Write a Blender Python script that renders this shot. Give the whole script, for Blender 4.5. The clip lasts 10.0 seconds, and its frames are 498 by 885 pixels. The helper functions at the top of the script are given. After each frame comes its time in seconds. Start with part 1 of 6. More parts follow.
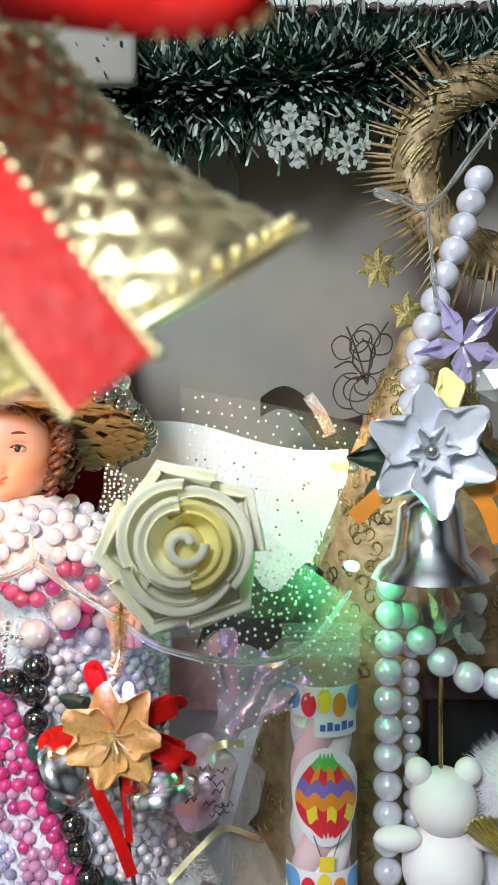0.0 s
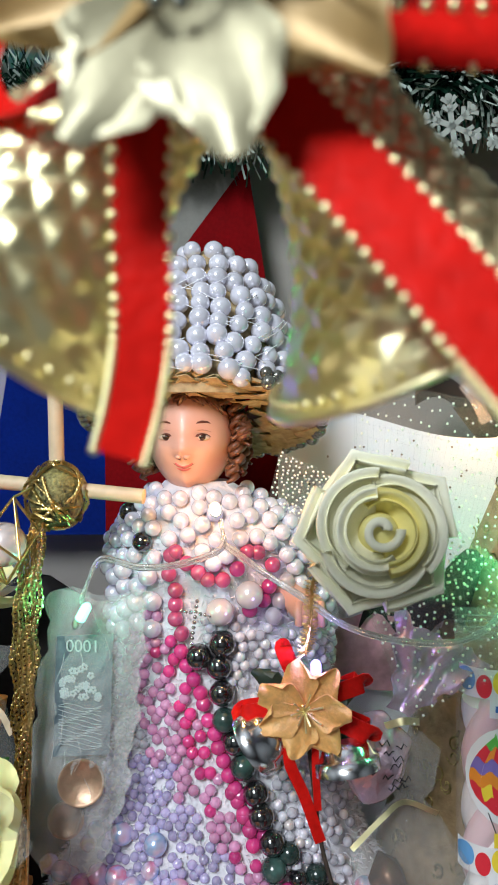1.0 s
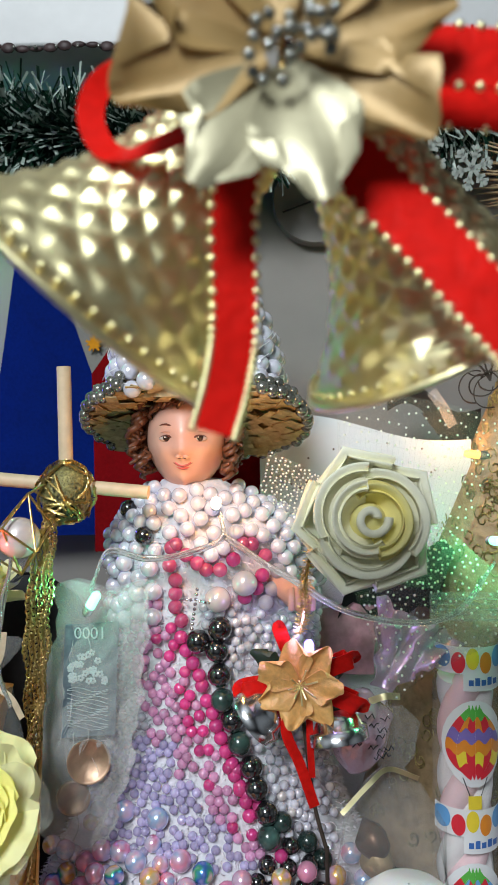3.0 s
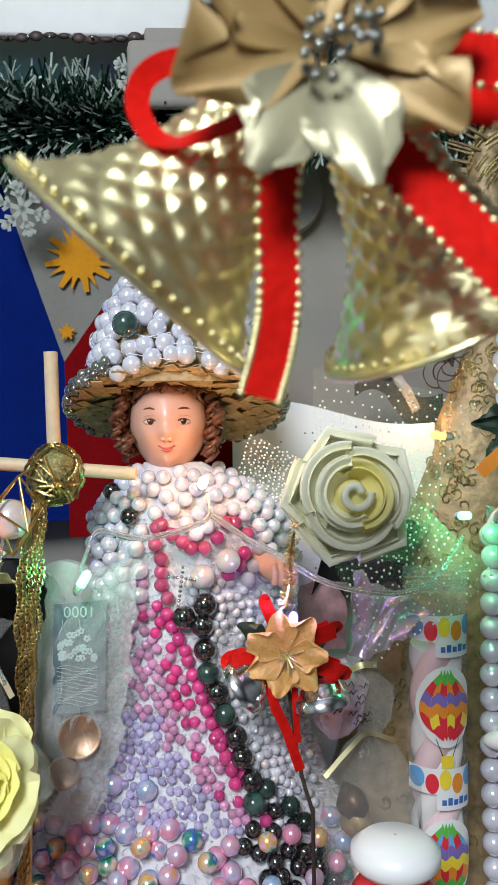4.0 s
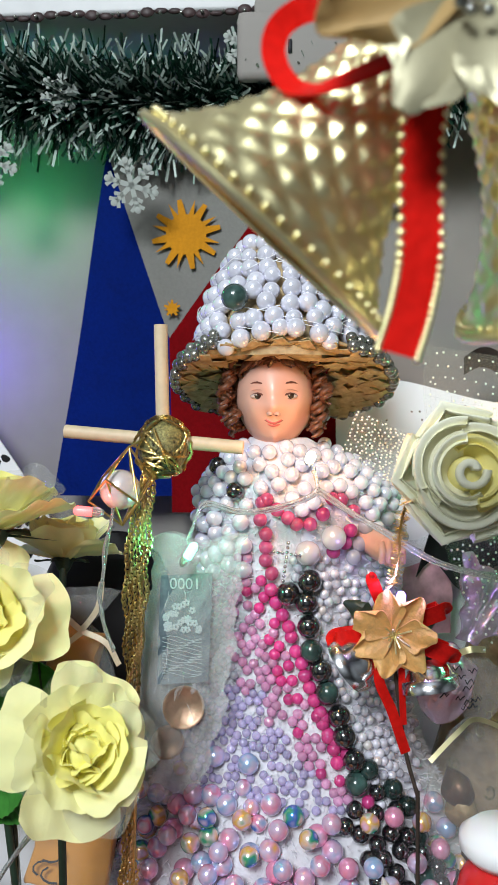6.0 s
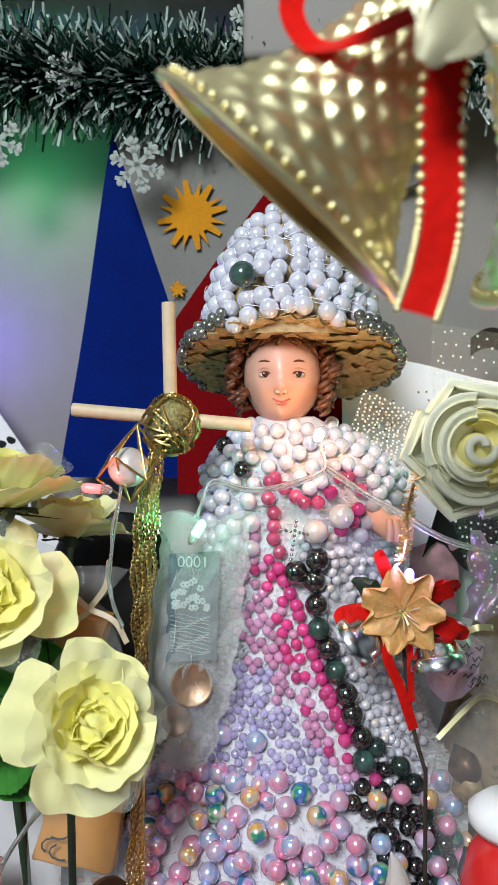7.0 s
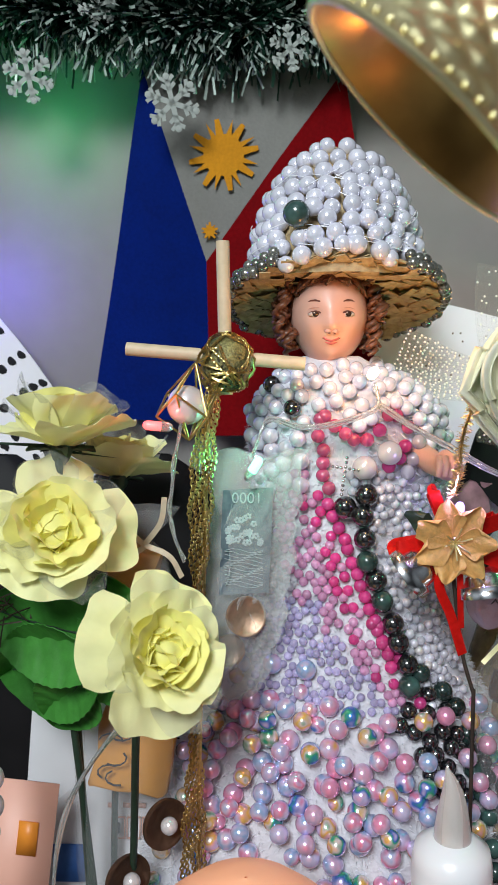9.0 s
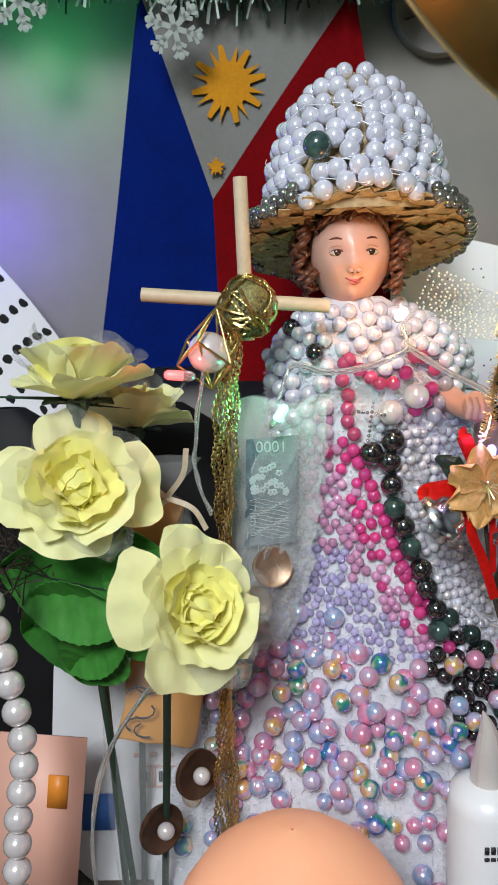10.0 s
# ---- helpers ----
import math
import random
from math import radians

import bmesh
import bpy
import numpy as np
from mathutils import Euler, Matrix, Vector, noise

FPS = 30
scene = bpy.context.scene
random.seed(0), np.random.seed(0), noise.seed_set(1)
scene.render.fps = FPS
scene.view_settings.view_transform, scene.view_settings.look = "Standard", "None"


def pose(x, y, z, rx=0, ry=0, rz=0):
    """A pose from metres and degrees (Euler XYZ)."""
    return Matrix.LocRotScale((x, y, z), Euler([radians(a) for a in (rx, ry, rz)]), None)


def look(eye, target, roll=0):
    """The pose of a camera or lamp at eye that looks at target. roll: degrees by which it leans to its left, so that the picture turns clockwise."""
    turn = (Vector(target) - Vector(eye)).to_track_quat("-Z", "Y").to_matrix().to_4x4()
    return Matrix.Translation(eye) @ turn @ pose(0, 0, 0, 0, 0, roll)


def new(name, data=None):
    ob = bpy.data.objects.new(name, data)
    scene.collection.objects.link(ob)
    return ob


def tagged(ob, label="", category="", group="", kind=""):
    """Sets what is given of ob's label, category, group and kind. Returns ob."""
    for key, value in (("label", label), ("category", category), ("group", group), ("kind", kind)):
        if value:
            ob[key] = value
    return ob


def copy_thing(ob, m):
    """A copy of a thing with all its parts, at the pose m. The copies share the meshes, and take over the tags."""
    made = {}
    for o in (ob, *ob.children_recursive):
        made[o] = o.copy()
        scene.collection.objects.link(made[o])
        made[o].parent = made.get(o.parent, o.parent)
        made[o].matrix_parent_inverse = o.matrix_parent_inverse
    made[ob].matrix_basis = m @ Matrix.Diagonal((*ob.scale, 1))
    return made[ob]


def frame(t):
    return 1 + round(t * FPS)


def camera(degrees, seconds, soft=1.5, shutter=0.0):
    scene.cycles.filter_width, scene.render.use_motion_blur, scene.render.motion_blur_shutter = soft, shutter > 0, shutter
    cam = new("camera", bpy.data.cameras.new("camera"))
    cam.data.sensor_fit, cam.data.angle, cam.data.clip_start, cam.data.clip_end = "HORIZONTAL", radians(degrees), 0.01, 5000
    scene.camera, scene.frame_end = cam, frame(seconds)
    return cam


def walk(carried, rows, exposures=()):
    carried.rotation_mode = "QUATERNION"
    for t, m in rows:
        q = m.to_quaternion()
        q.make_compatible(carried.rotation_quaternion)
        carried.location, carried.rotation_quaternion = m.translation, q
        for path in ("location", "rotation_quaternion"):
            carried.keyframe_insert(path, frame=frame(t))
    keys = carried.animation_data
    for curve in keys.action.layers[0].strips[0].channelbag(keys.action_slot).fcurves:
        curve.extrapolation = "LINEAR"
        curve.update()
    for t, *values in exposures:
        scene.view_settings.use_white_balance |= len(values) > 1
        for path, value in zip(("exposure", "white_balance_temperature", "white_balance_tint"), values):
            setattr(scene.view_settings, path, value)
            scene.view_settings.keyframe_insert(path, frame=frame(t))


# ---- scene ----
cam = camera(34.2, 10.0)
METRES, EYE, TILT, LEAN, TURN = 0.225, 0.34, 0.0, 0.0, 0.0
ROWS = [
    (0.0, 0.0, 0.0, 0.0, -0.0, 0.0, 0.0),
    (0.5, -0.1008, -0.0229, 0.0129, 3.63, -0.17, -0.05),
    (1.0, -0.1752, -0.0651, 0.0109, 5.6, -1.2, 0.0),
    (1.5, -0.205, -0.1148, 0.0169, 5.12, -0.74, -0.21),
    (2.0, -0.2089, -0.1403, 0.0082, 4.31, -0.23, -0.13),
    (2.5, -0.2258, -0.1694, 0.0003, 3.57, -0.14, 0.02),
    (4.0, -0.3519, -0.2667, -0.0426, -2.67, -0.47, 0.69),
    (4.5, -0.3966, -0.2803, -0.0427, -3.4, -1.2, 0.97),
    (5.0, -0.4323, -0.2596, -0.0493, 0.43, -1.26, 0.63),
    (5.5, -0.3907, -0.2489, -0.0562, 3.55, -1.29, -0.14),
    (7.0, -0.4071, -0.2477, -0.0943, 3.57, -1.96, -0.15),
    (7.5, -0.4737, -0.2673, -0.0997, 2.16, -3.17, 0.44),
    (8.0, -0.5186, -0.3059, -0.103, 2.57, -5.18, 0.47),
    (8.5, -0.5453, -0.3136, -0.1146, 2.87, -5.33, 0.23),
    (9.0, -0.5744, -0.288, -0.1222, 1.44, -5.31, -0.03),
    (9.5, -0.6167, -0.2498, -0.1174, 1.17, -7.06, 0.63),
    (10.0, -0.6511, -0.2332, -0.1121, 0.24, -9.56, 1.45),
]
walk(cam, [(t, pose(0, 0, EYE, TILT, LEAN, TURN) @ pose(METRES * x, METRES * y, METRES * z, 90 + pitch, roll, yaw)) for t, x, y, z, yaw, pitch, roll in ROWS],
     exposures=((0.0, 0.2), (1.0, -0.1), (2.5, -0.25), (4.0, -0.15), (5.0, -0.05), (8.0, -0.1), (10.0, -0.25)))
cam.data.dof.use_dof, cam.data.dof.focus_distance, cam.data.dof.aperture_fstop = True, 0.37, 27

# ---- world and lamps ----
world = bpy.data.worlds.new("world")
scene.world = world
world.use_nodes = True
world.node_tree.nodes["Background"].inputs[0].default_value = (0.75, 0.82, 1.0, 1)
world.node_tree.nodes["Background"].inputs[1].default_value = 0.25


def lamp(name, kind, place, energy, colour, size, target=None):
    data = bpy.data.lights.new(name, kind)
    data.energy, data.color = energy, colour
    if kind == "AREA":
        data.size = size
    else:
        data.shadow_soft_size = size
    ob = new(name, data)
    ob.matrix_world = look(place, target) if target else Matrix.Translation(place)
    return ob


lamp("ceiling_lamp_light", "POINT", (-0.40, -0.78, 0.98), 88.0, (0.88, 0.96, 1.0), 0.22)
lamp("neck_led_light", "POINT", (-0.083, 0.283, 0.313), 0.095, (1.0, 0.40, 0.09), 0.004)
lamp("note_led_light", "POINT", (-0.136, 0.284, 0.268), 0.026, (0.1, 1.0, 0.55), 0.004)
lamp("flower_led_light", "POINT", (-0.046, 0.283, 0.259), 0.035, (0.4, 0.3, 1.0), 0.004)
lamp("tulle_led_light", "POINT", (0.036, 0.303, 0.291), 0.075, (0.1, 1.0, 0.35), 0.004)
lamp("amber_led_light", "POINT", (0.036, 0.395, 0.345), 0.06, (1.0, 0.5, 0.2), 0.006)
lamp("cage_led_light", "POINT", (-0.180, 0.274, 0.287), 0.014, (1.0, 0.08, 0.06), 0.003)
lamp("wall_led_green_light", "POINT", (-0.268, 0.428, 0.462), 0.075, (0.05, 1.0, 0.25), 0.01)
lamp("wall_led_blue_light", "POINT", (-0.305, 0.430, 0.365), 0.17, (0.12, 0.07, 1.0), 0.01)

# ---- materials ----


def material(name, colour, rough=0.5, metal=0.0, vary=0.12, scale=300.0, bump=0.0, bump_scale=None, dark=None,
             coat=0.0, through_light=0.0, alpha=1.0, sheen=0.0, ior=1.5, spread=0.0, glow=0.0, glow_colour=None, spec=0.5, trans=0.0):
    """A procedural surface: a base colour broken up at two scales, with fine relief."""
    m = bpy.data.materials.new(name)
    m.use_nodes = True
    nt = m.node_tree
    n, l = nt.nodes, nt.links
    b = n["Principled BSDF"]
    tc = n.new("ShaderNodeTexCoord")
    fine = n.new("ShaderNodeTexNoise")
    fine.inputs["Scale"].default_value, fine.inputs["Detail"].default_value = scale, 5
    broad = n.new("ShaderNodeTexNoise")
    broad.inputs["Scale"].default_value, broad.inputs["Detail"].default_value = scale / 9, 3
    for t in (fine, broad):
        l.new(tc.outputs["Object"], t.inputs["Vector"])
    add = n.new("ShaderNodeMath")
    add.operation = "ADD"
    l.new(fine.outputs["Fac"], add.inputs[0])
    l.new(broad.outputs["Fac"], add.inputs[1])
    rng = n.new("ShaderNodeMapRange")
    rng.inputs[1].default_value, rng.inputs[2].default_value = 0.7, 1.3
    l.new(add.outputs[0], rng.inputs[0])
    mix = n.new("ShaderNodeMix")
    mix.data_type = "RGBA"
    dk = dark or tuple(c * (1 - 2.2 * vary) for c in colour)
    mix.inputs[6].default_value, mix.inputs[7].default_value = (*dk, 1), (*colour, 1)
    l.new(rng.outputs[0], mix.inputs[0])
    out = mix.outputs[2]
    if spread:
        info = n.new("ShaderNodeObjectInfo")
        hsv = n.new("ShaderNodeHueSaturation")
        r2 = n.new("ShaderNodeMapRange")
        r2.inputs[3].default_value, r2.inputs[4].default_value = 1 - spread, 1 + spread
        l.new(info.outputs["Random"], r2.inputs[0])
        l.new(r2.outputs[0], hsv.inputs["Value"])
        l.new(out, hsv.inputs["Color"])
        out = hsv.outputs[0]
    l.new(out, b.inputs["Base Color"])
    r3 = n.new("ShaderNodeMapRange")
    r3.inputs[3].default_value, r3.inputs[4].default_value = max(0.02, rough * 0.8), min(1, rough * 1.2)
    l.new(broad.outputs["Fac"], r3.inputs[0])
    l.new(r3.outputs[0], b.inputs["Roughness"])
    b.inputs["Metallic"].default_value = metal
    b.inputs["Specular IOR Level"].default_value = spec
    b.inputs["Coat Weight"].default_value = coat
    b.inputs["Coat Roughness"].default_value = 0.10
    b.inputs["Transmission Weight"].default_value = through_light
    b.inputs["Alpha"].default_value = alpha
    b.inputs["Sheen Weight"].default_value = sheen
    b.inputs["IOR"].default_value = ior
    b.inputs["Coat IOR"].default_value = ior
    if glow:
        b.inputs["Emission Color"].default_value = (*(glow_colour or colour), 1)
        b.inputs["Emission Strength"].default_value = glow
    if bump:
        bp = n.new("ShaderNodeBump")
        bp.inputs["Strength"].default_value, bp.inputs["Distance"].default_value = bump, 0.001
        src = fine
        if bump_scale:
            src = n.new("ShaderNodeTexNoise")
            src.inputs["Scale"].default_value, src.inputs["Detail"].default_value = bump_scale, 3
            l.new(tc.outputs["Object"], src.inputs["Vector"])
        l.new(src.outputs["Fac"], bp.inputs["Height"])
        l.new(bp.outputs[0], b.inputs["Normal"])
    if trans:
        tr, ms = n.new("ShaderNodeBsdfTranslucent"), n.new("ShaderNodeMixShader")
        l.new(out, tr.inputs[0])
        ms.inputs[0].default_value = trans
        l.new(b.outputs[0], ms.inputs[1])
        l.new(tr.outputs[0], ms.inputs[2])
        l.new(ms.outputs[0], n["Material Output"].inputs[0])
    return m


def rainbow(name, sat=0.6, value=0.8):
    """Pearl with a colour that runs over from one hue to another, another pair on every bead."""
    m = bpy.data.materials.new(name)
    m.use_nodes = True
    n, l = m.node_tree.nodes, m.node_tree.links
    b = n["Principled BSDF"]
    info, tc = n.new("ShaderNodeObjectInfo"), n.new("ShaderNodeTexCoord")
    off = n.new("ShaderNodeVectorMath")
    off.operation = "MULTIPLY_ADD"
    off.inputs[1].default_value = (60, 60, 60)
    comb = n.new("ShaderNodeMath")
    comb.operation = "MULTIPLY"
    comb.inputs[1].default_value = 37.0
    l.new(info.outputs["Random"], comb.inputs[0])
    l.new(tc.outputs["Object"], off.inputs[0])
    l.new(comb.outputs[0], off.inputs[2])
    noi = n.new("ShaderNodeTexNoise")
    noi.inputs["Scale"].default_value, noi.inputs["Detail"].default_value = 2.2, 1
    l.new(off.outputs[0], noi.inputs["Vector"])
    blend = n.new("ShaderNodeMath")
    blend.operation = "MULTIPLY_ADD"
    blend.inputs[1].default_value = 0.75
    shift = n.new("ShaderNodeMath")
    shift.operation = "SUBTRACT"
    shift.inputs[1].default_value = 0.375
    l.new(info.outputs["Random"], shift.inputs[0])
    l.new(noi.outputs["Fac"], blend.inputs[0])
    l.new(shift.outputs[0], blend.inputs[2])
    ramp = n.new("ShaderNodeValToRGB")
    cols = [(0.0, (0.92, 0.36, 0.56)), (0.10, (0.86, 0.52, 0.70)), (0.22, (0.70, 0.62, 0.90)), (0.31, (0.36, 0.55, 0.85)), (0.40, (0.78, 0.66, 0.86)), (0.49, (0.92, 0.30, 0.48)),
            (0.58, (0.70, 0.60, 0.90)), (0.66, (0.06, 0.18, 0.60)), (0.72, (0.05, 0.45, 0.22)), (0.79, (0.85, 0.72, 0.70)), (0.86, (0.95, 0.55, 0.10)), (0.93, (0.92, 0.50, 0.62)), (1.0, (0.74, 0.66, 0.92))]
    ramp.color_ramp.elements[0].position, ramp.color_ramp.elements[0].color = cols[0][0], (*cols[0][1], 1)
    ramp.color_ramp.elements[1].position, ramp.color_ramp.elements[1].color = cols[-1][0], (*cols[-1][1], 1)
    for p, c in cols[1:-1]:
        e = ramp.color_ramp.elements.new(p)
        e.color = (*c, 1)
    l.new(blend.outputs[0], ramp.inputs[0])
    l.new(ramp.outputs[0], b.inputs["Base Color"])
    b.inputs["Roughness"].default_value = 0.22
    b.inputs["Metallic"].default_value = 0.50
    b.inputs["Coat Weight"].default_value = 1.0
    b.inputs["Coat Roughness"].default_value = 0.10
    return m


M = {}
# Off-white wall mixed dark and warm: dimmer light and LED glow in the colour.
M["wall"] = material("wall_paint_dimmed", (0.27, 0.25, 0.23), 0.75, spec=0.1, vary=0.04, scale=60, bump=0.15)
M["room"] = material("room_paint", (0.32, 0.33, 0.34), 0.8, vary=0.05, scale=20)
M["table"] = material("table_cloth", (0.16, 0.13, 0.11), 0.8, vary=0.2, scale=200, bump=0.3)
M["shelf"] = material("shelf_board", (0.55, 0.55, 0.55), 0.5, vary=0.05, scale=80)
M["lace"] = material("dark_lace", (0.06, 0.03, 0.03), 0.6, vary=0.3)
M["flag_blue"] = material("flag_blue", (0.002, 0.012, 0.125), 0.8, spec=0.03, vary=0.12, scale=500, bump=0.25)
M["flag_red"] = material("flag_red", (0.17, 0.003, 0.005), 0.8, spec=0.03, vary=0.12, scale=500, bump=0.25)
# White cloth set to grey, carrying the weak light near the wall.
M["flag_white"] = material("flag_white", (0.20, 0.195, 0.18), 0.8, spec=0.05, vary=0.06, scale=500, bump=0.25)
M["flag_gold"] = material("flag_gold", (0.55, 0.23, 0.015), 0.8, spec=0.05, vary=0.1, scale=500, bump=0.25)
M["pearl"] = material("white_pearl", (0.82, 0.81, 0.91), 0.16, 0.26, vary=0.05, scale=90, coat=1.0, spread=0.08, ior=1.65, trans=0.03)
M["pearl_grey"] = material("grey_pearl", (0.30, 0.30, 0.26), 0.20, 0.7, vary=0.2, scale=90, coat=1.0, spread=0.3, ior=1.7)
M["pearl_cream"] = material("cream_pearl", (0.86, 0.78, 0.77), 0.20, 0.30, vary=0.05, scale=60, coat=1.0, spread=0.05, ior=1.7, trans=0.04)
M["rainbow"] = rainbow("rainbow_pearl")
M["clear_white"] = material("clear_bead", (0.88, 0.87, 0.96), 0.06, vary=0.04, scale=100, coat=1.0, through_light=0.6, spread=0.12, ior=1.6, trans=0.08)
M["clear_pink"] = material("clear_pink_bead", (1.0, 0.50, 0.80), 0.06, vary=0.06, scale=100, coat=1.0, through_light=0.5, spread=0.2, ior=1.6, trans=0.12)
M["clear_lilac"] = material("clear_lilac_bead", (0.74, 0.66, 1.0), 0.06, vary=0.06, scale=100, coat=1.0, through_light=0.5, spread=0.2, ior=1.6, trans=0.12)
M["hot_pink"] = material("hot_pink_bead", (1.0, 0.08, 0.38), 0.08, vary=0.1, scale=100, coat=1.0, through_light=0.4, spread=0.25, ior=1.6, trans=0.15)
M["rose_bead"] = material("rose_bead", (0.86, 0.12, 0.30), 0.10, vary=0.1, scale=100, coat=1.0, through_light=0.4, spread=0.25, ior=1.6, trans=0.12)
M["green_stone"] = material("green_stone_bead", (0.045, 0.095, 0.085), 0.2, vary=0.4, scale=160, coat=0.7, spread=0.6, ior=1.5)
M["black_bead"] = material("black_bead", (0.008, 0.008, 0.010), 0.08, vary=0.2, scale=100, coat=1.0, ior=1.8)
M["fur"] = material("white_plush", (0.88, 0.86, 0.92), 0.95, vary=0.08, scale=350, bump=1.0, sheen=0.5, trans=0.2)
M["skin"] = material("painted_skin", (0.64, 0.36, 0.28), 0.38, vary=0.06, scale=70, coat=0.12, spec=0.35)
M["hair"] = material("painted_hair", (0.16, 0.055, 0.025), 0.42, vary=0.3, scale=250, bump=0.4)
M["eye_white"] = material("painted_eye", (0.50, 0.40, 0.35), 0.2, vary=0.03)
M["eye_dark"] = material("painted_iris", (0.035, 0.018, 0.012), 0.2, vary=0.1)
M["lip"] = material("painted_lip", (0.52, 0.10, 0.09), 0.3, vary=0.1)
M["brow"] = material("painted_brow", (0.13, 0.035, 0.02), 0.5, vary=0.1)
M["lid"] = material("painted_lid", (0.50, 0.25, 0.19), 0.35, vary=0.1)
M["straw"] = material("woven_straw", (0.58, 0.45, 0.25), 0.7, vary=0.22, scale=260, bump=0.8, dark=(0.28, 0.19, 0.09))
M["bamboo"] = material("pale_wood", (0.66, 0.52, 0.34), 0.55, vary=0.10, scale=180, bump=0.15)
M["gold"] = material("gold_foil", (1.0, 0.90, 0.52), 0.38, 1.0, vary=0.08, scale=120, bump=0.25)
# Same foil; the deeper orange stands in for reflections inside the bell.
M["gold_inside_reflect"] = material("gold_foil_inside_reflect", (0.75, 0.42, 0.12), 0.32, 1.0, vary=0.2, scale=60, bump=0.2)
M["gold_wire"] = material("gold_wire", (0.78, 0.58, 0.22), 0.28, 1.0, vary=0.2, scale=400)
M["petal_gold"] = material("gold_satin_petal", (0.58, 0.38, 0.15), 0.42, 0.2, alpha=0.88, vary=0.15, scale=90, bump=0.3, trans=0.25)
M["petal_pale"] = material("pale_gold_lame_petal", (0.44, 0.40, 0.26), 0.42, 0.4, vary=0.08, scale=90, bump=0.3)
M["ribbon_red"] = material("red_satin_ribbon", (0.72, 0.012, 0.008), 0.36, spec=0.10, vary=0.14, scale=400, bump=0.35, trans=0.12)
M["foam"] = material("cream_foam", (1.0, 0.985, 0.80), 0.65, spec=0.15, vary=0.03, scale=400, bump=0.12, dark=(0.96, 0.93, 0.70))
# Also paints the warm shading deep in the cream rose's folds.
M["foam_core"] = material("yellow_foam", (1.0, 0.90, 0.36), 0.7, vary=0.04, scale=400, bump=0.12)
M["yellow"] = material("yellow_cloth_petal", (1.0, 0.95, 0.33), 0.55, spec=0.2, vary=0.05, scale=120, bump=0.5, sheen=0.2, spread=0.04, trans=0.22)
M["yellow_pale"] = material("pale_yellow_cloth_petal", (1.0, 0.97, 0.50), 0.55, spec=0.2, vary=0.05, scale=120, bump=0.5, sheen=0.2, spread=0.04, trans=0.22)
M["coin_bronze"] = material("bronze_coin", (0.50, 0.32, 0.22), 0.4, 0.6, vary=0.2, scale=200, bump=0.4)
M["gauze"] = material("sparkling_gauze", (0.95, 0.97, 0.88), 0.2, 0.3, vary=0.4, scale=1400, bump=1.0, alpha=0.22)
M["leaf"] = material("cloth_leaf", (0.06, 0.27, 0.04), 0.55, spec=0.25, vary=0.2, scale=140, bump=0.5)
M["stem"] = material("dark_stem", (0.02, 0.045, 0.025), 0.5, vary=0.2)
M["tinsel"] = material("dark_tinsel", (0.010, 0.045, 0.026), 0.3, 0.3, vary=0.3, scale=200)
M["tinsel_tip"] = material("white_tinsel", (0.43, 0.52, 0.46), 0.4, 0.1, vary=0.1, scale=200)
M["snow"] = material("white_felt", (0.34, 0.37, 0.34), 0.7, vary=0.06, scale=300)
M["orange_petal"] = material("orange_glitter_petal", (1.0, 0.55, 0.18), 0.42, 0.05, vary=0.14, scale=500, bump=0.5, trans=0.10)
M["silver"] = material("silver_metal", (0.80, 0.80, 0.82), 0.18, 1.0, vary=0.06, scale=80)
M["silver_petal"] = material("silver_petal", (0.80, 0.82, 0.90), 0.3, 0.35, vary=0.08, scale=200, bump=0.3)
M["film"] = material("clear_film", (0.92, 0.93, 0.95), 0.08, vary=0.03, scale=60, alpha=0.09, bump=1.0, bump_scale=140)
M["organza"] = material("white_organza", (0.90, 0.92, 0.92), 0.3, vary=0.2, scale=900, alpha=0.26, bump=0.8)
M["tulle"] = material("sheer_gold_tulle", (0.66, 0.62, 0.50), 0.6, vary=0.1, scale=300, alpha=0.10, bump=0.5)
M["dot"] = material("white_flock_dot", (0.9, 0.88, 0.78), 0.5, vary=0.03)
M["paper"] = material("white_paper", (0.80, 0.78, 0.80), 0.6, vary=0.04, scale=40)
M["note"] = material("banknote_paper", (0.13, 0.17, 0.20), 0.7, vary=0.2, scale=420, dark=(0.035, 0.05, 0.07))
M["note_ink"] = material("banknote_light", (0.42, 0.48, 0.50), 0.7, vary=0.1, scale=300)
M["copper"] = material("old_copper", (0.20, 0.11, 0.07), 0.45, 0.8, vary=0.2, scale=200, bump=0.4)
M["plastic_white"] = material("white_plastic", (0.82, 0.82, 0.84), 0.3, vary=0.03, scale=50)
M["plastic_red"] = material("red_plastic", (0.62, 0.02, 0.02), 0.25, vary=0.06, scale=60, coat=0.4)
M["tan"] = material("tan_plastic", (0.76, 0.48, 0.32), 0.4, vary=0.05, scale=60)
M["ink"] = material("black_ink", (0.02, 0.02, 0.025), 0.6, vary=0.1)
M["pink_foil"] = material("pink_foil", (0.80, 0.62, 0.76), 0.22, 0.6, vary=0.1, scale=120, bump=0.9, bump_scale=200)
M["marsh_pink"] = material("pink_marshmallow", (0.88, 0.62, 0.66), 0.8, vary=0.05, scale=100)
M["marsh_white"] = material("white_marshmallow", (0.88, 0.84, 0.84), 0.8, vary=0.04, scale=100)
M["glowing_orange"] = material("orange_translucent_plastic", (0.95, 0.46, 0.27), 0.45, vary=0.12, scale=25, glow=0.28, glow_colour=(1.0, 0.38, 0.22))
M["clear_tip"] = material("frosted_plastic", (0.75, 0.70, 0.66), 0.35, vary=0.08, scale=60, through_light=0.4)
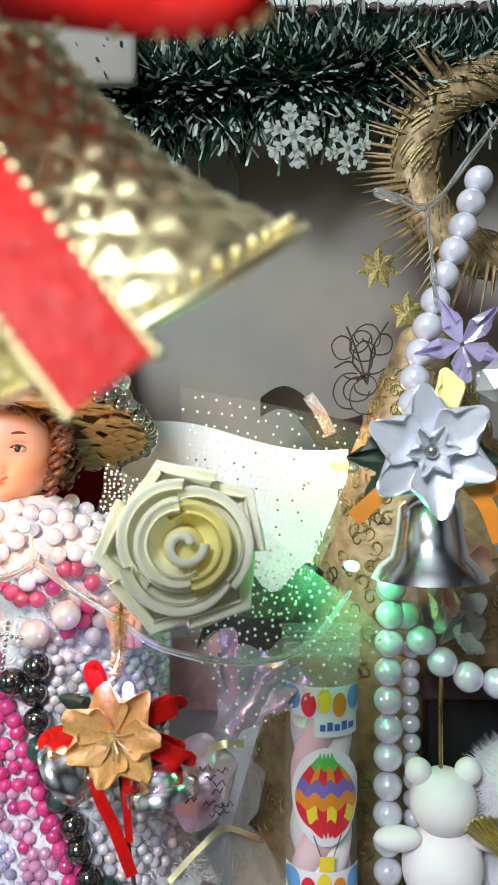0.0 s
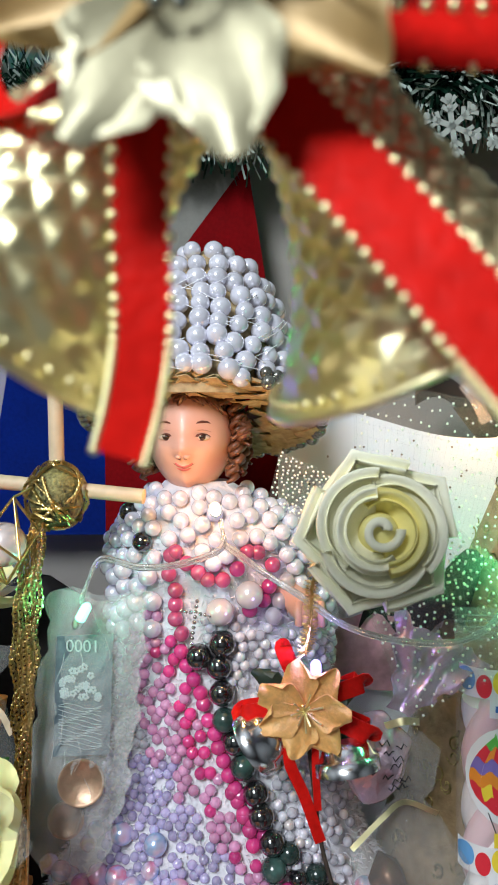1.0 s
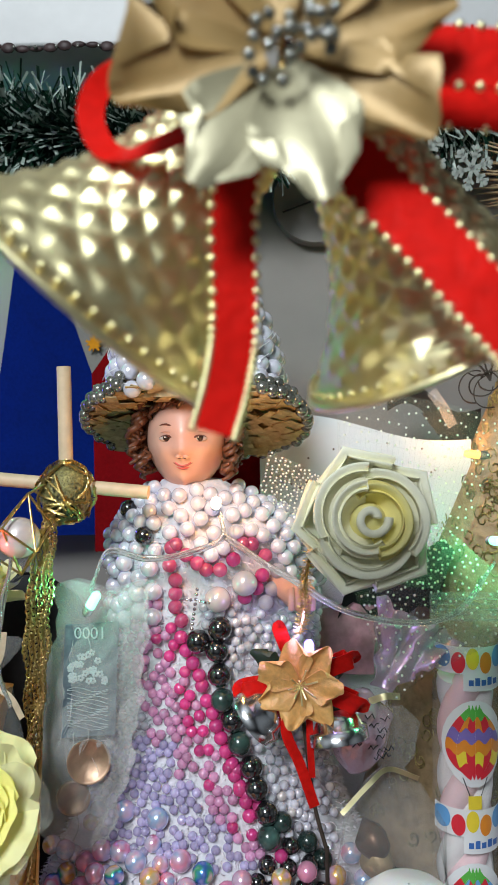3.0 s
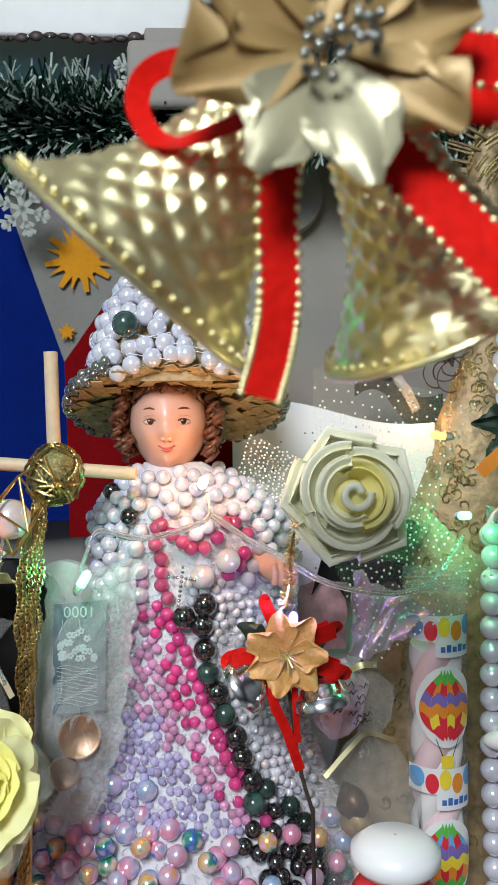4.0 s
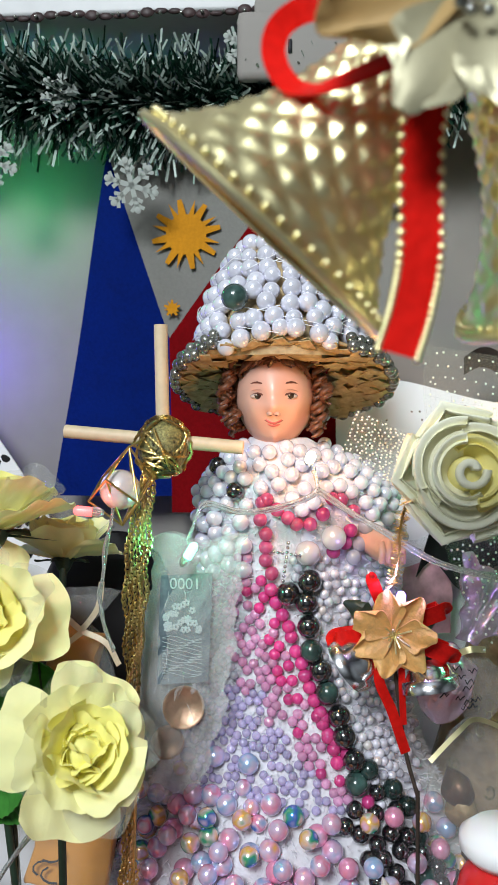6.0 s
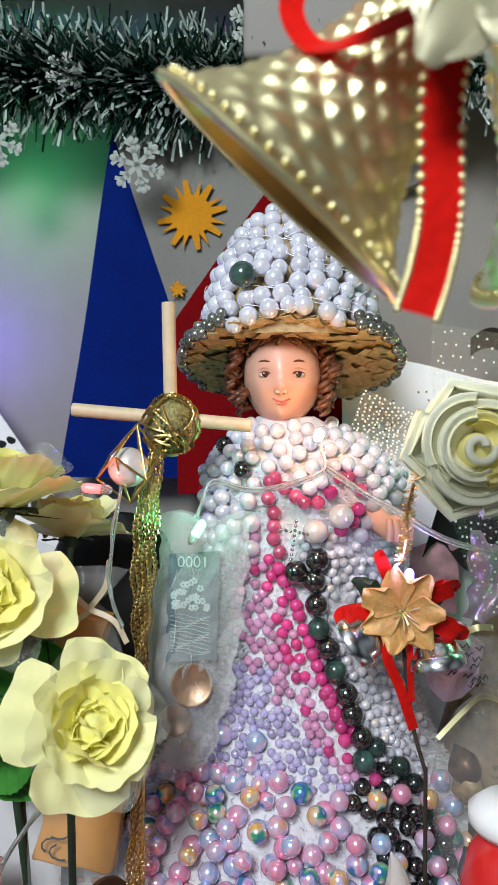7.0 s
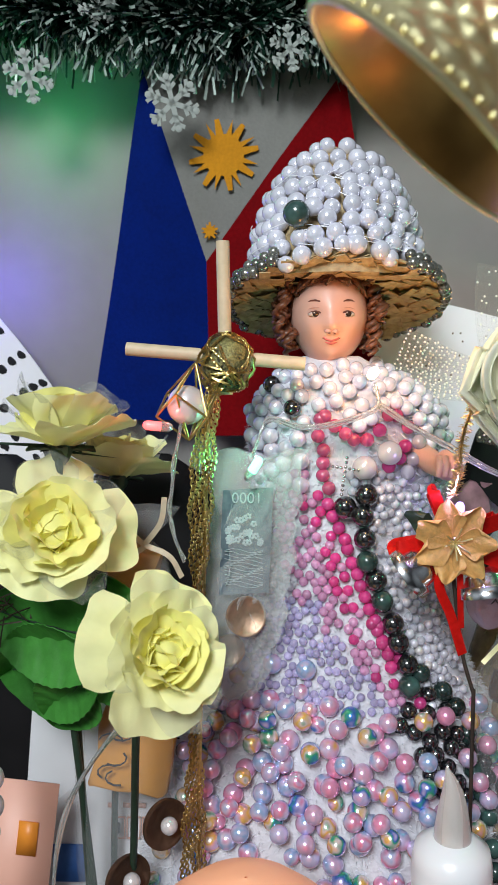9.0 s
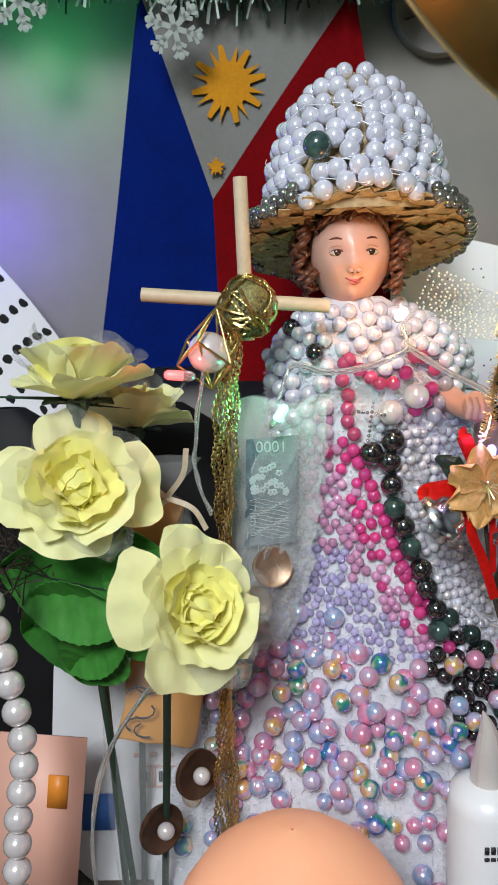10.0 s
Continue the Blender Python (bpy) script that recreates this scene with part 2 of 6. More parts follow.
M["wrap_orange"] = material("orange_wrapper", (0.72, 0.32, 0.06), 0.4, vary=0.15, scale=60, bump=0.5)
M["lace_gold"] = material("gold_lace_cone", (0.42, 0.29, 0.15), 0.5, 0.3, vary=0.3, scale=180, bump=0.9)
M["glitter"] = material("gold_glitter", (0.62, 0.50, 0.20), 0.42, 0.7, vary=0.4, scale=900, bump=1.0)
M["net"] = material("gold_net", (0.36, 0.33, 0.12), 0.5, 0.35, vary=0.6, scale=700, bump=1.0)
M["raffia"] = material("pale_raffia", (0.78, 0.68, 0.48), 0.5, vary=0.15, scale=300, bump=0.5, trans=0.15)
M["carton"] = material("tan_film_backing", (0.40, 0.32, 0.24), 0.7, vary=0.12, scale=60, bump=0.2)
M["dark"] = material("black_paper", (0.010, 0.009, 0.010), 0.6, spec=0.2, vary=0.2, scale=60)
M["cord"] = material("clear_cord", (0.80, 0.82, 0.80), 0.15, vary=0.05, through_light=0.85)
M["twig"] = material("dark_twig", (0.05, 0.03, 0.02), 0.7, vary=0.3)
M["blue_print"] = material("blue_print", (0.05, 0.16, 0.50), 0.6, vary=0.1)
M["salmon"] = material("salmon_card", (0.80, 0.42, 0.32), 0.5, vary=0.05, scale=40)
M["print_green"] = material("green_print", (0.12, 0.50, 0.08), 0.4, vary=0.05)
M["print_orange"] = material("orange_print", (0.85, 0.28, 0.03), 0.4, vary=0.05)
M["print_yellow"] = material("yellow_print", (0.90, 0.68, 0.05), 0.4, vary=0.05)
M["print_purple"] = material("purple_print", (0.22, 0.16, 0.50), 0.4, vary=0.05)
M["print_sky"] = material("sky_blue_print", (0.15, 0.40, 0.75), 0.4, vary=0.05)
M["pink_label"] = material("pink_label_print", (0.62, 0.30, 0.36), 0.5, vary=0.3, scale=120)
M["print_red"] = material("red_print", (0.75, 0.03, 0.05), 0.4, vary=0.05)
for key, colour, power in (("led_warm", (1.0, 0.72, 0.38), 26), ("led_green", (0.25, 1.0, 0.62), 2.8), ("led_violet", (0.42, 0.34, 1.0), 2.6),
                           ("led_red", (1.0, 0.12, 0.12), 2.4), ("led_amber", (1.0, 0.5, 0.12), 2.5)):
    M[key] = material(key, colour, 0.3, vary=0.02, glow=power, glow_colour=colour)

# ---- building helpers ----


def part(name, bm, mats, parent=None, label="", smooth=True, m=None, crisp=True):
    """Links a bmesh as one mesh object under a thing or a part."""
    me = bpy.data.meshes.new(name)
    bm.normal_update()
    for e in bm.edges:
        if crisp and len(e.link_faces) == 2 and e.calc_face_angle(0.0) > 1.2:
            e.smooth = False
    bm.to_mesh(me)
    bm.free()
    for k in (mats if isinstance(mats, (list, tuple)) else [mats]):
        me.materials.append(M[k])
    for p in me.polygons:
        p.use_smooth = smooth
    return place(name, me, parent, label, m)


def place(name, me, parent=None, label="", m=None):
    ob = new(name, me)
    if parent:
        ob.parent = parent
    if m:
        ob.matrix_basis = m
    if label:
        tagged(ob, label)
    return ob


def thing(name, at, label, category, group="", kind="", m=None):
    ob = new(name)
    ob.empty_display_size = 0.01
    ob.matrix_basis = m or Matrix.Translation(at)
    return tagged(ob, label, category, group, kind)


def box(x0, x1, y0, y1, z0, z1, bevel=0.0):
    bm = bmesh.new()
    bmesh.ops.create_cube(bm, size=1, matrix=Matrix.LocRotScale(((x0 + x1) / 2, (y0 + y1) / 2, (z0 + z1) / 2), None, (x1 - x0, y1 - y0, z1 - z0)))
    if bevel:
        bmesh.ops.bevel(bm, geom=bm.edges[:], offset=bevel, segments=2, affect="EDGES", profile=0.6)
    return bm


def ball(r, u=16, v=10, bm=None, at=(0, 0, 0), scale=(1, 1, 1), mat=0):
    """A sphere of u by v patches, stretched by scale, added to bm."""
    bm = bm or bmesh.new()
    rows = []
    for j in range(v + 1):
        b = math.pi * j / v - math.pi / 2
        c, h = math.cos(b), math.sin(b)
        n = 1 if j in (0, v) else u
        rows.append([bm.verts.new((at[0] + r * scale[0] * c * math.cos(2 * math.pi * i / u), at[1] + r * scale[1] * c * math.sin(2 * math.pi * i / u), at[2] + r * scale[2] * h)) for i in range(n)])
    for j in range(v):
        p, q = rows[j], rows[j + 1]
        for i in range(u):
            k = (i + 1) % u
            if j == 0:
                f = bm.faces.new((p[0], q[k], q[i]))
            elif j == v - 1:
                f = bm.faces.new((p[i], p[k], q[0]))
            else:
                f = bm.faces.new((p[i], p[k], q[k], q[i]))
            f.material_index = mat
    return bm


def lathe(profile, seg=48, bm=None, shape=None, mat=0):
    """A turned form from (radius, height) pairs; shape(r, z, a) may move a point."""
    bm = bm or bmesh.new()
    rings = []
    for r, z in profile:
        ring = []
        for i in range(seg):
            a = 2 * math.pi * i / seg
            p = shape(r, z, a) if shape else (r * math.cos(a), r * math.sin(a), z)
            ring.append(bm.verts.new(p))
        rings.append(ring)
    for a, b in zip(rings, rings[1:]):
        for i in range(seg):
            f = bm.faces.new((a[i], a[(i + 1) % seg], b[(i + 1) % seg], b[i]))
            f.material_index = mat
    return bm


def tube(points, r, seg=8, bm=None, taper=None, mat=0, caps=True):
    """A round cord along points."""
    bm = bm or bmesh.new()
    pts = [Vector(p) for p in points]
    rings = []
    side = None
    for i, p in enumerate(pts):
        d = (pts[min(i + 1, len(pts) - 1)] - pts[max(i - 1, 0)]).normalized()
        if side is None:
            side = d.orthogonal().normalized()
        side = (side - d * side.dot(d)).normalized()
        up = d.cross(side)
        k = r * (taper(i / (len(pts) - 1)) if taper else 1)
        rings.append([bm.verts.new(p + k * (math.cos(2 * math.pi * j / seg) * side + math.sin(2 * math.pi * j / seg) * up)) for j in range(seg)])
    for a, b in zip(rings, rings[1:]):
        for j in range(seg):
            bm.faces.new((a[j], a[(j + 1) % seg], b[(j + 1) % seg], b[j])).material_index = mat
    if caps:
        bm.faces.new(rings[0][::-1]).material_index = mat
        bm.faces.new(rings[-1]).material_index = mat
    return bm


def curve(points, n=24):
    """A smooth line through control points."""
    p = [Vector(q) for q in points]
    p = [2 * p[0] - p[1]] + p + [2 * p[-1] - p[-2]]
    out = []
    spans = len(p) - 3
    for k in range(n + 1):
        u = k / n * spans
        i = min(int(u), spans - 1)
        t = u - i
        a, b, c, d = p[i:i + 4]
        out.append(0.5 * ((2 * b) + (c - a) * t + (2 * a - 5 * b + 4 * c - d) * t * t + (3 * b - a - 3 * c + d) * t ** 3))
    return out


def sheet(fn, nu, nv, thick=0.0004, bm=None, mat=0):
    """A thin curved sheet fn(u, v), u and v from 0 to 1, with thickness."""
    bm = bm or bmesh.new()
    grid = [[bm.verts.new(fn(i / nu, j / nv)) for j in range(nv + 1)] for i in range(nu + 1)]
    faces = []
    for i in range(nu):
        for j in range(nv):
            f = bm.faces.new((grid[i][j], grid[i + 1][j], grid[i + 1][j + 1], grid[i][j + 1]))
            f.material_index = mat
            faces.append(f)
    if thick:
        bmesh.ops.recalc_face_normals(bm, faces=faces)
        bmesh.ops.solidify(bm, geom=faces, thickness=thick)
    return bm


def petal(length, width, cup=0.3, curl=0.3, wave=0.0, seed=0, point=0.0, thick=0.0005, nu=9, nv=8):
    """One petal that grows along +y from the origin and bends up to +z."""
    rnd = random.Random(seed)
    ph = rnd.uniform(0, 6)

    def fn(u, v):
        s = u * 2 - 1
        w = width / 2 * (0.22 + 0.78 * math.sin(math.pi / 2 * min(1, v / 0.68))) * (1 - (0.14 + point) * (max(0, v - 0.6) / 0.4) ** 2)
        y = length * v * (1 - (0.26 + 0.5 * point) * abs(s) ** 2.6 * v)
        z = cup * width * s * s * (0.4 + 0.6 * v) + curl * length * v * v
        z += wave * length * math.sin(s * 5 + ph) * v * v
        return (w * s, y, z)

    return sheet(fn, nu, nv, thick)


def ribbon(points, width, face, thick=0.0004, n=26, bm=None):
    """A flat band along points, turned towards face (one direction, or two between which it twists)."""
    pts = curve(points, n)
    f0 = Vector(face[0] if isinstance(face[0], (tuple, list)) else face)
    f1 = Vector(face[1] if isinstance(face[0], (tuple, list)) else face)

    def fn(u, v):
        i = min(int(round(v * n)), n)
        d = (pts[min(i + 1, n)] - pts[max(i - 1, 0)]).normalized()
        s = d.cross(f0.lerp(f1, v)).normalized()
        return pts[i] + s * width * (u - 0.5)

    return sheet(fn, 3, n, thick, bm)


bead_meshes = {}


def bead(name, at, r, mat, parent, u=16, v=10, turn=None):
    """One bead; beads of one size and material share a mesh."""
    key = (round(r, 4), mat)
    if key not in bead_meshes:
        bm = ball(r, u, v)
        me = bpy.data.meshes.new("bead")
        bm.to_mesh(me)
        bm.free()
        me.materials.append(M[mat])
        for p in me.polygons:
            p.use_smooth = True
        bead_meshes[key] = me
    rnd = random.Random(hash((round(at[0] * 1e5), round(at[1] * 1e5), round(at[2] * 1e5))))
    ob = new(name, bead_meshes[key])
    ob.parent = parent
    ob.matrix_basis = pose(*at, rnd.uniform(0, 360), rnd.uniform(0, 360), rnd.uniform(0, 360))
    return ob


def led(name, at, way, mat, label, r=0.0021):
    """A small bulb with its socket."""
    d = Vector(way).normalized()
    m = Matrix.Translation(at) @ d.to_track_quat("Z", "Y").to_matrix().to_4x4()
    t = thing(name, at, label, "string light", "string lights", m=m)
    part("bulb", lathe([(0.0, 0.008), (r * 0.6, 0.0076), (r, 0.0062), (r, 0.0), (0.0, 0.0)], 16), mat, t)
    part("socket", lathe([(r * 1.1, 0.0), (r * 1.1, -0.003), (r * 0.6, -0.005), (0.0, -0.005)], 16), "cord", t, "clear plastic socket")
    return t


# ---- setting ----
pend = thing("pendant_lamp", (-0.40, -0.78, 1.75), "round white pendant lamp on a cord behind the viewer", "lamp")
part("cord", tube([(0, 0, 0), (0, 0, -0.24)], 0.004, 8), "room", pend)
part("cap", lathe([(0.001, -0.22), (0.05, -0.225), (0.09, -0.25), (0.088, -0.252), (0.001, -0.24)], 32), "room", pend)

tagged(part("floor", box(-1.6, 1.6, -2.2, 0.5, -0.80, -0.75), "room"), "plain floor of the room", "floor", kind="structure")
tagged(part("ceiling", box(-1.6, 1.6, -2.2, 0.5, 1.75, 1.80), "room"), "plain white ceiling", "ceiling", kind="structure")
tagged(part("wall_north", box(-1.6, 1.6, 0.47, 0.52, -0.75, 1.75), "wall"), "off-white wall behind the altar, dim light painted into its grey", "wall", kind="structure")
tagged(part("wall_south", box(-1.6, 1.6, -2.25, -2.2, -0.75, 1.75), "room"), "plain wall of the room", "wall", kind="structure")
tagged(part("wall_west", box(-1.65, -1.6, -2.2, 0.47, -0.75, 1.75), "room"), "plain wall of the room", "wall", kind="structure")
tagged(part("wall_east", box(1.6, 1.65, -2.2, 0.47, -0.75, 1.75), "room"), "plain wall of the room", "wall", kind="structure")

table = thing("altar_table", (0, 0.25, 0), "altar table under a dark cloth", "table")
part("tabletop", box(-0.7, 0.7, -0.12, 0.21, -0.03, 0.0, 0.004), "table", table)
for sx in (-0.66, 0.66):
    for sy in (-0.09, 0.18):
        part("leg", box(sx - 0.02, sx + 0.02, sy - 0.02, sy + 0.02, -0.75, -0.03, 0.002), "table", table)

shelf = thing("wall_shelf", (0, 0.42, 0.569), "pale shelf board with a dark scalloped lace trim", "shelf")
part("board", box(-0.62, 0.62, -0.01, 0.05, -0.008, 0.055, 0.002), "shelf", shelf)
bm = bmesh.new()
for i in range(150):
    x = -0.6 + i * 0.008
    ball(0.0042, 8, 5, bm, (x, -0.012, -0.010 - 0.0012 * math.sin(i * 0.9)), (1.0, 0.35, 0.55 + 0.2 * math.sin(i * 1.7)))
part("lace_trim", bm, "lace", shelf, "dark red-brown scalloped lace")
bm = bmesh.new()
for i in range(100):
    ball(0.0012, 6, 4, bm, (-0.6 + i * 0.012, -0.0145, -0.011))
part("trim_stud", bm, "pearl_grey", shelf)

plate = thing("hook_plate", (-0.094, 0.390, 0.529), "pale plastic plate with a slot under the shelf", "hook")
part("plate", box(-0.029, 0.040, -0.003, 0.006, -0.017, 0.020, 0.004), "wall", plate)
part("bracket", box(-0.020, 0.030, 0.0065, 0.028, 0.012, 0.031, 0.002), "wall", plate)
part("slot", box(-0.001, 0.001, -0.0042, -0.0028, -0.004, 0.003), "ink", plate)

# ---- flag on the wall ----
flag = thing("hanging_flag", (0, 0.437, 0.38), "blue, red and white cloth flag with a golden sun, hung upright", "flag")


def flag_y(x, z):
    return 0.0015 * math.sin(x * 70) + 0.002 * math.sin(z * 31 + x * 20)


def flag_panel(name, p00, p10, p01, p11, mat, lift=0.0):
    a, b, c, d = (Vector((p[0], p[1] - 0.38)) for p in (p00, p10, p01, p11))

    def fn(u, v):
        p = (a * (1 - u) + b * u) * (1 - v) + (c * (1 - u) + d * u) * v
        return (p.x, flag_y(p.x, p.y) - lift, p.y)

    return part(name, sheet(fn, 14, 24, 0.0006), mat, flag)


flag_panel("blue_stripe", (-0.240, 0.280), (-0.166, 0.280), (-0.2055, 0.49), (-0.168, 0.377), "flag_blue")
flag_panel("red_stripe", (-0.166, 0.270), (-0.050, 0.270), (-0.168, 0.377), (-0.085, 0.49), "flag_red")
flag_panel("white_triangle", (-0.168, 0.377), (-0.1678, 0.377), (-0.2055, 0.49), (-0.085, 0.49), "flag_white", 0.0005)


def sun_shape(r0, r1, rays):
    bm = bmesh.new()
    top, low = [], []
    n = rays * 6
    for i in range(n):
        k = i % 6
        r = r1 if k in (1, 2, 4) else r0
        a = 2 * math.pi * i / n
        top.append(bm.verts.new((r * math.cos(a), 0, r * math.sin(a))))
        low.append(bm.verts.new((r * math.cos(a), 0.0005, r * math.sin(a))))
    c = bm.verts.new((0, 0, 0))
    for i in range(n):
        j = (i + 1) % n
        bm.faces.new((c, top[j], top[i]))
        bm.faces.new((top[i], top[j], low[j], low[i]))
    return bm


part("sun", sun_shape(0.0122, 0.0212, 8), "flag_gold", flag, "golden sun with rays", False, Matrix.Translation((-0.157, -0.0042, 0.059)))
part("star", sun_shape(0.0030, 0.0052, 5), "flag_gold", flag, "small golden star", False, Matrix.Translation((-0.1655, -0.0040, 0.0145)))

# ---- statue: one plain mesh ----
HX, HY, HZ = -0.100, 0.342, 0.338
bm = bmesh.new()


def head_shape(r, z, a):
    x, y = 0.0192 * r * math.cos(a), 0.0225 * r * math.sin(a)
    front = max(0.0, -math.sin(a)) ** 1.5
    t = z
    jaw = 1 - 0.30 * max(0, -t - 0.15) ** 1.2 * (0.6 + 0.4 * front)
    x *= jaw
    side = math.cos(a)
    nose = math.exp(-((side / 0.20) ** 2)) * math.exp(-(((t + 0.24) / 0.13) ** 2)) * 0.0036 * (y < 0)
    nose += math.exp(-((side / 0.22) ** 2)) * math.exp(-(((t - 0.02) / 0.22) ** 2)) * 0.0011 * (y < 0)
    chin = math.exp(-((side / 0.28) ** 2)) * math.exp(-(((t + 0.82) / 0.14) ** 2)) * 0.0024 * (y < 0)
    lips = math.exp(-((side / 0.22) ** 2)) * math.exp(-(((t + 0.53) / 0.09) ** 2)) * 0.0014 * (y < 0)
    cheek = math.exp(-(((abs(side) - 0.55) / 0.25) ** 2)) * math.exp(-(((t + 0.30) / 0.25) ** 2)) * 0.0013 * (y < 0)
    eye = math.exp(-(((abs(side) - 0.42) / 0.16) ** 2)) * math.exp(-(((t + 0.01) / 0.12) ** 2)) * 0.0015 * (y < 0)
    y -= nose + chin + lips + cheek - eye
    return (HX + x, HY + y, HZ + 0.0245 * t)


lathe([(math.sqrt(max(0.0, 1 - t * t)) ** 0.85 + 1e-4, t) for t in [-1 + 2 * i / 44 for i in range(45)]], 64, bm, head_shape)


def face_y(dx, dz):
    """The front of the face near (dx, dz) from its middle."""
    q = max(0.05, 1 - (dx / 0.0192) ** 2 - (dz / 0.0245) ** 2)
    return HY - 0.0225 * math.sqrt(q)


def face_ball(dx, dz, sx, sz, mat, out=0.0, depth=0.0014):
    ball(1.0, 14, 8, bm, (HX + dx, face_y(dx, dz) - out, HZ + dz), (sx, depth, sz), mat)


EZ = -0.0006
for s in (-1, 1):
    ex = s * 0.0077
    face_ball(ex, EZ, 0.0034, 0.0013, 2, -0.0013, 0.0016)
    face_ball(ex + 0.0002, EZ + 0.0002, 0.0019, 0.0014, 3, -0.0009, 0.0017)
    # Pale dot modelled as a glint on the iris.
    face_ball(ex - 0.0005, EZ + 0.0007, 0.0004, 0.0004, 2, 0.0008, 0.0004)
    tube([(HX + ex + s * k, face_y(ex + s * k, EZ) + 0.0006, HZ + EZ + 0.0013 - 90 * k * k) for k in (-0.0037, -0.0018, 0, 0.0018, 0.0038)], 0.0006, 5, bm, mat=5, taper=lambda t: 0.5 + 0.6 * math.sin(math.pi * t))
    tube([(HX + ex + s * k, face_y(ex + s * k, EZ) + 0.0007, HZ + EZ - 0.0012 + 60 * k * k) for k in (-0.0032, -0.0016, 0, 0.0016, 0.0032)], 0.00022, 4, bm, mat=5)
    tube([(HX + ex + s * k, face_y(ex + s * k, EZ + 0.003) + 0.0004, HZ + EZ + 0.0032 - 70 * k * k) for k in (-0.0034, -0.0017, 0, 0.0017, 0.0034)], 0.00025, 4, bm, mat=6)
    tube([(HX + ex + s * k, face_y(ex + s * k, 0.0055) + 0.0002, HZ + EZ + 0.0066 - 75 * (k - 0.0006) ** 2) for k in (-0.0046, -0.002, 0, 0.002, 0.0048)], 0.00048, 5, bm, mat=5, taper=lambda t: 0.35 + math.sin(math.pi * t))
    face_ball(s * 0.0017, -0.0087, 0.0016, 0.0012, 0, 0.0016, 0.0016)
    face_ball(s * 0.0013, -0.0095, 0.0007, 0.0003, 5, 0.0026, 0.0008)
tube([(HX + k, face_y(k, -0.0128) - 0.0013 + 8 * k * k, HZ - 0.0130 + 120 * k * k) for k in (-0.0052, -0.0026, 0, 0.0026, 0.0052)], 0.00070, 6, bm, mat=4, taper=lambda t: 0.3 + math.sin(math.pi * t))
tube([(HX + k, face_y(k, -0.0140) - 0.0013 + 8 * k * k, HZ - 0.0141 + 70 * k * k) for k in (-0.0030, -0.0015, 0, 0.0015, 0.0030)], 0.0007, 6, bm, mat=4, taper=lambda t: 0.3 + math.sin(math.pi * t))
tube([(HX + k, face_y(k, -0.0134) - 0.0018 + 8 * k * k, HZ - 0.0134 + 95 * k * k) for k in (-0.0044, -0.0022, 0, 0.0022, 0.0044)], 0.00022, 4, bm, mat=5)
# curls round the face
rnd = random.Random(4)
for i in range(150):
    a = radians(rnd.uniform(-40, 220))
    inner = rnd.uniform(0.95, 1.2)
    y = rnd.uniform(-0.013, 0.014)
    if math.sin(a) > 0.75:
        inner = rnd.uniform(0.88, 1.0)
    cx, cz = HX + 0.0215 * inner * math.cos(a), HZ + 0.001 + 0.0225 * inner * math.sin(a)
    turns = [(cx + 0.0022 * math.cos(t * 1.3 + i), HY + y + 0.002 * math.sin(t * 1.3 + i) - 0.002, cz - 0.004 + t * 0.0013) for t in range(7)]
    tube(turns, 0.0016, 6, bm, mat=1, taper=lambda t: 0.45 + 0.6 * math.sin(math.pi * t))
ball(0.0245, 24, 14, bm, (HX, HY + 0.006, HZ + 0.004), (1, 0.8, 1.0), 1)
for i in range(46):
    a = radians(32 + 116 * i / 45)
    cx, cz = HX + 0.0185 * math.cos(a), HZ - 0.001 + 0.0182 * math.sin(a) - 0.0018 * math.exp(-((i - 22.5) / 5) ** 2)
    cy = HY - 0.0180 * (1 - 0.55 * abs(math.cos(a))) + rnd.uniform(-0.001, 0.001)
    tube([(cx + 0.0016 * math.cos(t * 1.1 + i), cy - 0.0016 * math.sin(t * 1.1 + i), cz + t * 0.0011) for t in range(6)], 0.0013, 6, bm, mat=1, taper=lambda t: 0.5 + 0.6 * math.sin(math.pi * t))
for i in range(70):
    a = radians(42 + 96 * i / 69)
    cx, cz = HX + 0.0165 * math.cos(a), HZ + 0.0165 * math.sin(a) + rnd.uniform(-0.0008, 0.002) - 0.0022 * math.exp(-((a - 1.45) / 0.16) ** 2)
    cy = face_y(cx - HX, cz - HZ)
    way = -1 if a > 1.45 else 1
    tube([(cx + way * 0.0011 * t, cy - 0.0012 * math.sin(t * 0.8) - 0.0004, cz + 0.0036 - 0.0011 * t + 0.0009 * math.sin(t * 1.3 + i)) for t in range(5)], 0.0010, 5, bm, mat=1, taper=lambda t: 0.35 + 0.8 * math.sin(math.pi * t))
# neck, and the sleeved arms that come out of the gown
lathe([(0.010, 0.305), (0.0095, 0.322)], 20, bm, lambda r, z, a: (HX + r * math.cos(a), HY + 0.002 + r * math.sin(a), z))
for pts in (((-0.060, 0.335, 0.275), (-0.052, 0.326, 0.268), (-0.048, 0.320, 0.266), (-0.046, 0.316, 0.267)),):
    tube(curve(pts, 14), 0.0060, 10, bm)
for cx, cy, cz in ((-0.046, 0.314, 0.267),):
    ball(0.0062, 12, 8, bm, (cx, cy, cz), (1, 0.9, 1.2))
    for k in range(4):
        tube([(cx - 0.005 + k * 0.003, cy - 0.004, cz + 0.004), (cx - 0.005 + k * 0.003, cy - 0.009, cz + 0.001), (cx - 0.005 + k * 0.003, cy - 0.006, cz - 0.004)], 0.0017, 6, bm)
